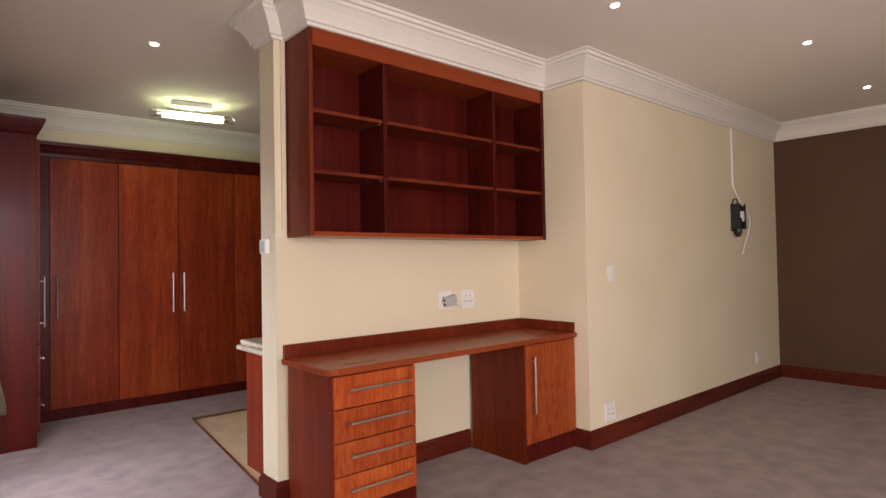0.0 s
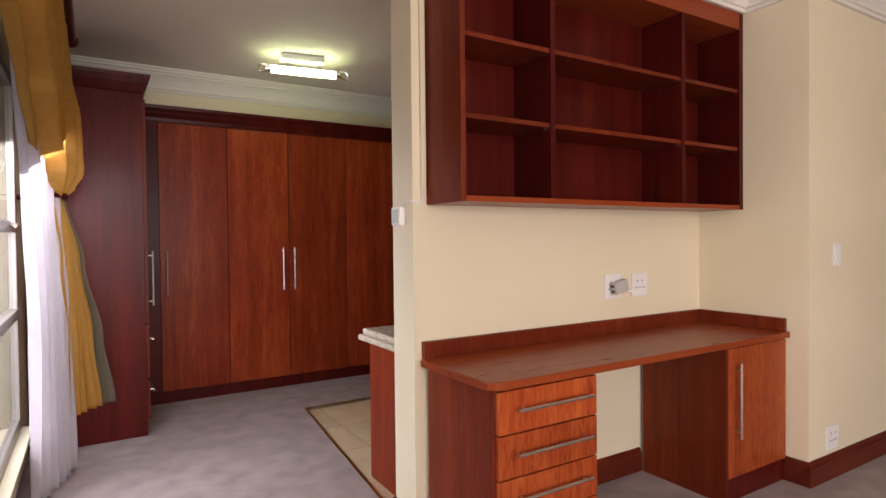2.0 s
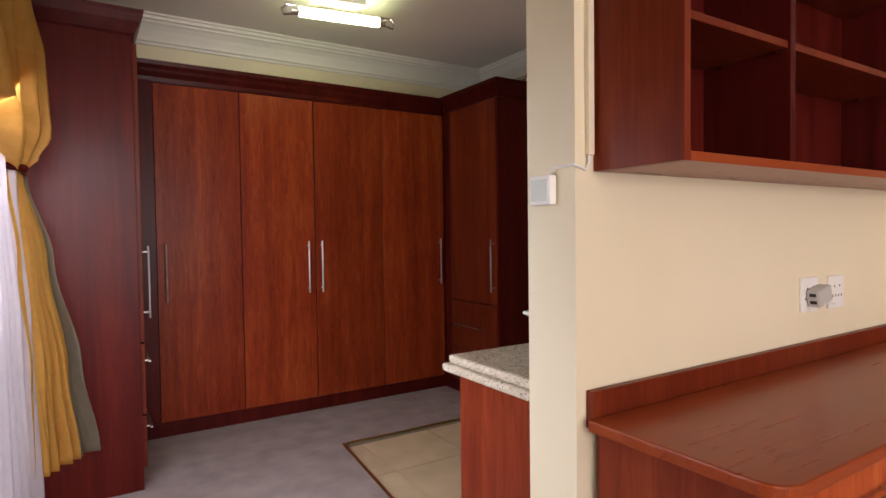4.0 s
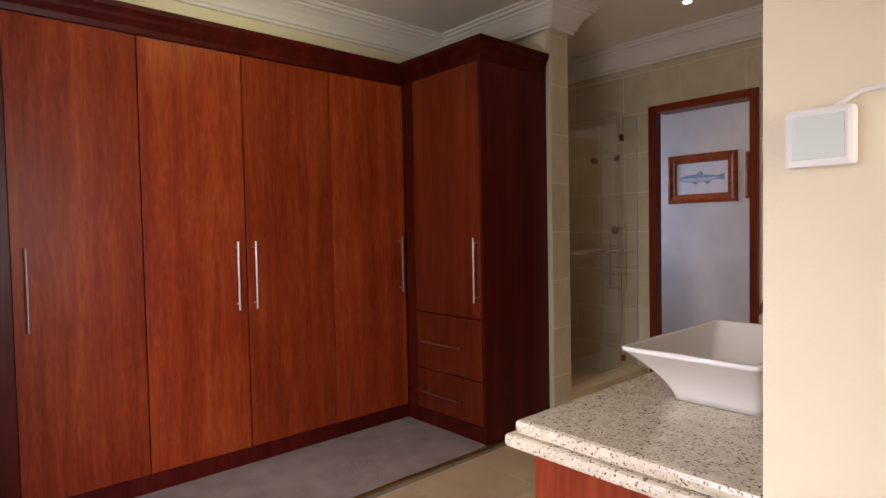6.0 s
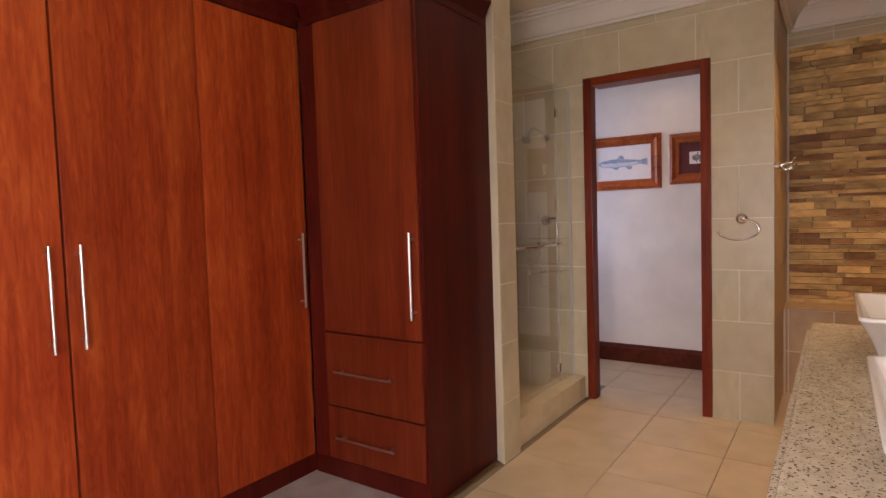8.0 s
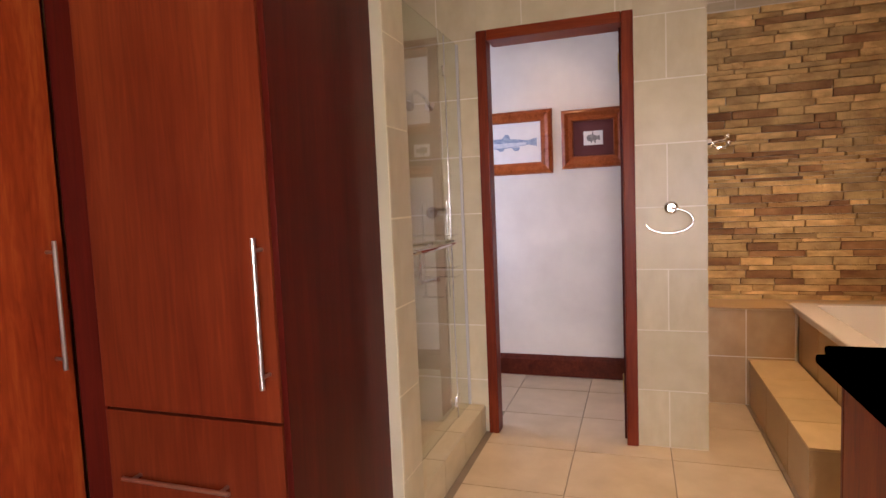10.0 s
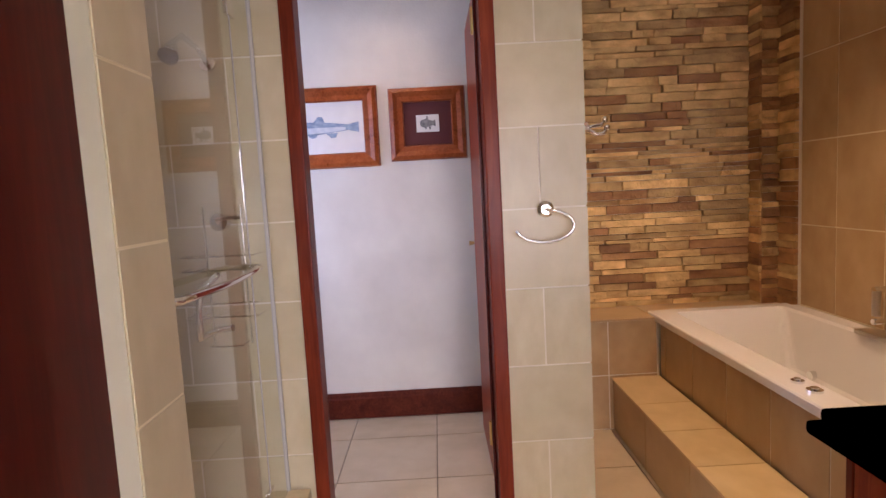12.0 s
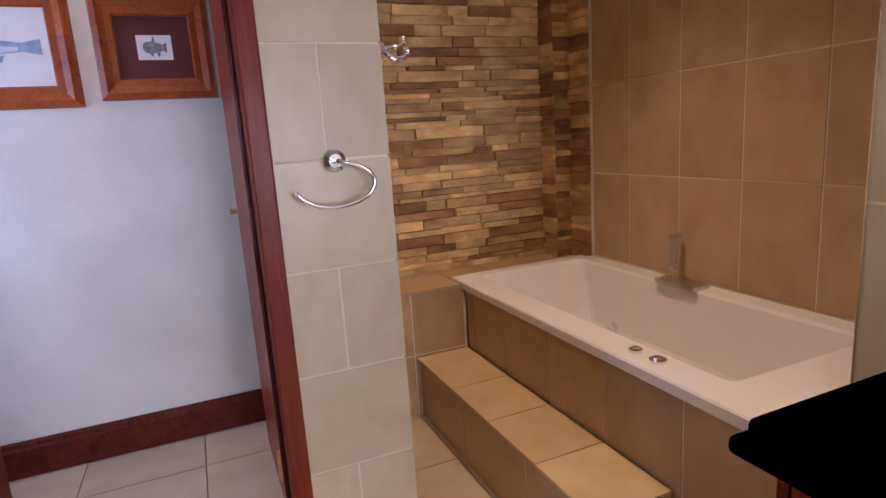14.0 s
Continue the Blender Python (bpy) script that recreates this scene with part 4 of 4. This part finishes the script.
def picture(y0, y1, z0, z1, label, mount, paper, fat, fishmat, lx, lh):
    """A framed print on the far wall, facing lower x."""
    X = 5.502
    t = thing("picture", (X, (y0 + y1) / 2, z0), label, "picture", "fish prints")
    w = 0.080
    prof = [(0.0, 0.0), (0.006, 0.022), (0.026, 0.034), (0.050, 0.020), (w - 0.006, 0.024), (w, 0.012), (w, 0.0)]
    C = [(y0, z0), (y1, z0), (y1, z1), (y0, z1)]
    for i in range(4):
        (ya, za), (yb, zb) = C[i], C[(i + 1) % 4]
        sy = [1 if c[0] == y0 else -1 for c in (C[i], C[(i + 1) % 4])]
        sz = [1 if c[1] == z0 else -1 for c in (C[i], C[(i + 1) % 4])]
        bm = bmesh.new()
        ra = [bm.verts.new((X - h, ya + sy[0] * d, za + sz[0] * d)) for d, h in prof]
        rb = [bm.verts.new((X - h, yb + sy[1] * d, zb + sz[1] * d)) for d, h in prof]
        for k in range(len(prof) - 1):
            bm.faces.new((ra[k], ra[k + 1], rb[k + 1], rb[k]))
        bm.faces.new(ra)
        bm.faces.new(rb[::-1])
        part("frame_rail", bm, FRAMEWOOD, t, "orange-brown moulded frame")
    part("mount", blk((X - 0.006, y0 + w - 0.004, z0 + w - 0.004), (X - 0.001, y1 - w + 0.004, z1 - w + 0.004)), mount, t)
    yc, zc = (y0 + y1) / 2, (z0 + z1) / 2
    if paper:
        part("print", blk((X - 0.0085, yc - paper[0], zc - paper[1]), (X - 0.0065, yc + paper[0], zc + paper[1])), PAPER, t)
    fish(t, yc, zc, lx, lh, X - 0.0095, fishmat, fat)


picture(4.516, 5.128, 1.424, 1.860, "long framed print of a blue trout", PAPER, None, 0.7, FISHBLUE, 0.40, 0.078)
picture(4.038, 4.457, 1.444, 1.836, "framed print of a small dark fish in a maroon mount", MAROON, (0.062, 0.046), 0.55, FISHGREY, 0.085, 0.05)


# ---- tiles, stones and other pieces of the setting ----
UNIT = {}


def unit_mesh(material, kind, seed=0):
    """One shared block of one metre a side, softly chamfered or rough like split stone."""
    key = (material.name, kind, seed)
    if key not in UNIT:
        bm = bmesh.new()
        bmesh.ops.create_cube(bm, size=1.0)
        if kind == "stone":
            rnd = random.Random(seed)
            bmesh.ops.subdivide_edges(bm, edges=[e for e in bm.edges if abs(e.verts[0].co.y - e.verts[1].co.y) > 0.5], cuts=3)
            for v in bm.verts:
                if v.co.x < 0:
                    v.co.x += rnd.uniform(0, 0.24)
                    v.co.z *= rnd.uniform(0.92, 1.0)
                    v.co.y *= rnd.uniform(0.965, 1.0)
        me = bpy.data.meshes.new(kind)
        bm.to_mesh(me)
        bm.free()
        me.materials.append(material)
        UNIT[key] = me
    return UNIT[key]


def piece(name, parent, a, b, material, kind="tile", seed=0, tilt=0.0):
    ob = new(name, unit_mesh(material, kind, seed))
    ob.parent = parent
    ob.location = [(p + q) / 2 for p, q in zip(a, b)]
    ob.scale = [q - p for p, q in zip(a, b)]
    if tilt:
        ob.rotation_euler = (tilt, 0, 0)
    return ob


def cut(r, h):
    """What is left of rectangle r outside rectangle h, as rectangles (u0, u1, z0, z1)."""
    u0, u1, z0, z1 = r
    a0, a1, b0, b1 = max(u0, h[0]), min(u1, h[1]), max(z0, h[2]), min(z1, h[3])
    if a0 >= a1 or b0 >= b1:
        return [r]
    out = [(u0, a0, z0, z1), (a1, u1, z0, z1), (a0, a1, z0, b0), (a0, a1, b1, z1)]
    return [q for q in out if q[1] - q[0] > 0.012 and q[3] - q[2] > 0.012]


def tiles(parent, axis, face, out, u0, u1, z0, z1, tw, th, shift=0.0, bond=0.5, hole=None, material=TILE, joint=0.006, zshift=0.0):
    """Tiles on a wall across axis, whose grout lies at face; out is the side (+1, -1) that they look to."""
    row = math.floor((z0 - zshift) / th)
    z = zshift + row * th
    while z < z1:
        off = shift + (bond * tw if row % 2 else 0)
        u = off + math.floor((u0 - off) / tw) * tw
        while u < u1:
            r = (max(u, u0) + joint / 2, min(u + tw, u1) - joint / 2, max(z, z0) + joint / 2, min(z + th, z1) - joint / 2)
            if r[1] - r[0] > 0.01 and r[3] - r[2] > 0.01:
                for q in (cut(r, hole) if hole else [r]):
                    lo, hi = sorted((face, face + out * 0.0022))
                    if axis == "x":
                        piece("tile", parent, (lo, q[0], q[2]), (hi, q[1], q[3]), material)
                    else:
                        piece("tile", parent, (q[0], lo, q[2]), (q[1], hi, q[3]), material)
            u += tw
        z += th
        row += 1


D = bpy.data.objects
tiles(D["wall_door"], "x", 4.4565, -1, 3.662, 5.752, 0, TOP - 0.16, 0.45, 0.30, 3.84, 0.5, (3.987, 4.748, 0, 2.116), TILE, zshift=-0.014)
tiles(D["wall_pillar"], "y", 3.67, -1, 4.46, 5.47, 0, TOP - 0.16, 0.45, 0.30, 4.46, 0.5, None, TILE_B, zshift=-0.02)
tiles(D["wall_pier"], "y", 4.742, -1, 3.243, 3.422, 0, TOP - 0.16, 0.45, 0.30, 3.243, 0.0, None, TILE, zshift=0.004)
tiles(D["wall_pier"], "x", 3.42, 1, 4.742, 5.752, 0, TOP - 0.16, 0.45, 0.30, 4.80, 0.5, None, TILE, zshift=0.004)
tiles(D["wall_shower"], "y", 5.76, -1, 3.43, 4.45, 0, TOP - 0.16, 0.45, 0.30, 3.54, 0.5, None, TILE, zshift=-0.014)
tiles(D["wall_north"], "y", 2.376, 1, 3.66, 5.206, 0.575, TOP - 0.16, 0.292, 0.414, 4.952 - 0.292 * 6, 0.0, None, TILE_B, zshift=0.175)
tiles(D["wall_north"], "y", 2.886, 1, 3.485, 3.657, 0, TOP - 0.16, 0.45, 0.43, 3.30, 0.0, None, TILE, zshift=0.175)
tiles(D["wall_north"], "x", 3.65, 1, 2.40, 2.895, 0.56, TOP - 0.16, 0.292, 0.414, 2.40, 0.0, None, TILE_B, zshift=0.175)
tiles(apron, "y", 3.122, 1, 3.52, 5.156, 0.02, 0.549, 0.298, 0.56, 3.905, 0.0, None, TILE_B)
tiles(apron, "x", 5.165, -1, 3.14, 3.66, 0.0, 0.566, 0.25, 0.30, 3.14, 0.0, None, TILE_B, zshift=-0.015)
piece("tile", apron, (5.154, 3.153, 0.566), (5.475, 3.66, 0.576), TILE_B)
piece("tile", apron, (5.265, 2.386, 0.566), (5.475, 3.149, 0.576), TILE_B)
tiles(step, "y", 3.369, 1, 3.935, 5.16, 0.0, 0.261, 0.44, 0.30, 5.156 - 1.32, 0.0, None, TILE_B)
# Treads are yellower than the risers: painted downlight on the step.
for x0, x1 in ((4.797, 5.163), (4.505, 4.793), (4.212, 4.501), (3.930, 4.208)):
    piece("tile", step, (x0, 3.132, 0.262), (x1, 3.378, 0.272), TREAD_LIT)
piece("tile", step, (3.932, 3.132, 0.002), (3.94, 3.376, 0.26), TILE_B)
for x0, x1 in ((3.426, 3.452), (3.456, 3.752), (3.756, 4.054), (4.058, 4.356), (4.36, 4.446)):
    piece("tile", kerb, (x0, 4.772, 0.0), (x1, 4.780, 0.141), TILE)
    piece("tile", kerb, (x0, 4.772, 0.141), (x1, 4.925, 0.149), TILE)

# floor tiles of the bathroom and toilet
TS = 0.45
for i in range(-1, 11):
    for j in range(-6, 5):
        x0, y0 = 4.315 + (i - 7) * TS, 4.29 + j * TS
        x1, y1 = min(x0 + TS - 0.005, 5.50), min(y0 + TS - 0.005, 5.845)
        x0, y0 = max(x0, 1.335), max(y0, 2.87)
        if y0 >= 4.75 and x0 < 4.4:
            continue
        if x0 < 4.4:
            y1 = min(y1, 4.757)
        if x1 - x0 > 0.02 and y1 - y0 > 0.02:
            piece("tile", floor, (x0, y0, -0.006), (x1, y1, 0.0), FLOORTILE)

# split ledge stone behind the bath
stone_wall = D["wall_stone"]
rnd = random.Random(4)
HEIGHTS = (0.022, 0.030, 0.040, 0.050)


def courses(parent, y0, y1, z0, z1, x, long_lo, long_hi, dark=0.2):
    z = z0
    while z < z1 - 0.01:
        h = min(rnd.choice(HEIGHTS), z1 - z)
        y = y0
        while y < y1 - 0.005:
            w = min(rnd.uniform(long_lo, long_hi), y1 - y)
            if y1 - y - w < 0.05:
                w = y1 - y
            d = rnd.uniform(0.018, 0.040)
            piece("stone", parent, (x - d, y, z), (x, y + w - 0.002, z + h - 0.002), STONE_D if rnd.random() < dark else STONE, "stone", rnd.randrange(8))
            y += w
        z += h


courses(stone_wall, 2.51, 3.655, 0.576, 2.34, 5.475, 0.09, 0.36)
col = structure("stone_column", blk((5.37, 2.386, 0.576), (5.475, 2.50, 2.34)), GROUT, "narrow ledge-stone corner column", "column")
courses(col, 2.40, 2.505, 0.576, 2.34, 5.37, 0.2, 0.3, 0.5)
z = 0.576
while z < 2.33:
    h = min(rnd.choice(HEIGHTS) * 1.2, 2.34 - z)
    piece("stone", col, (5.345, 2.50, z), (5.475, 2.50 + rnd.uniform(0.006, 0.018), z + h - 0.003), STONE_D if rnd.random() < 0.45 else STONE, "tile")
    z += h
ret = structure("stone_return", blk((5.208, 2.377, 0.576), (5.37, 2.392, 2.34)), GROUT, "ledge-stone strip beside the tiled wall", "cladding")
z = 0.576
while z < 2.33:
    h = min(rnd.choice(HEIGHTS) * 1.2, 2.34 - z)
    piece("stone", ret, (5.208, 2.392, z), (5.37, 2.392 + rnd.uniform(0.012, 0.03), z + h - 0.003), STONE_D if rnd.random() < 0.6 else STONE, "tile")
    z += h
tiles(stone_wall, "x", 5.475, -1, 2.40, 3.66, 2.342, TOP - 0.16, 0.45, 0.30, 2.5, 0.0, None, TILE)
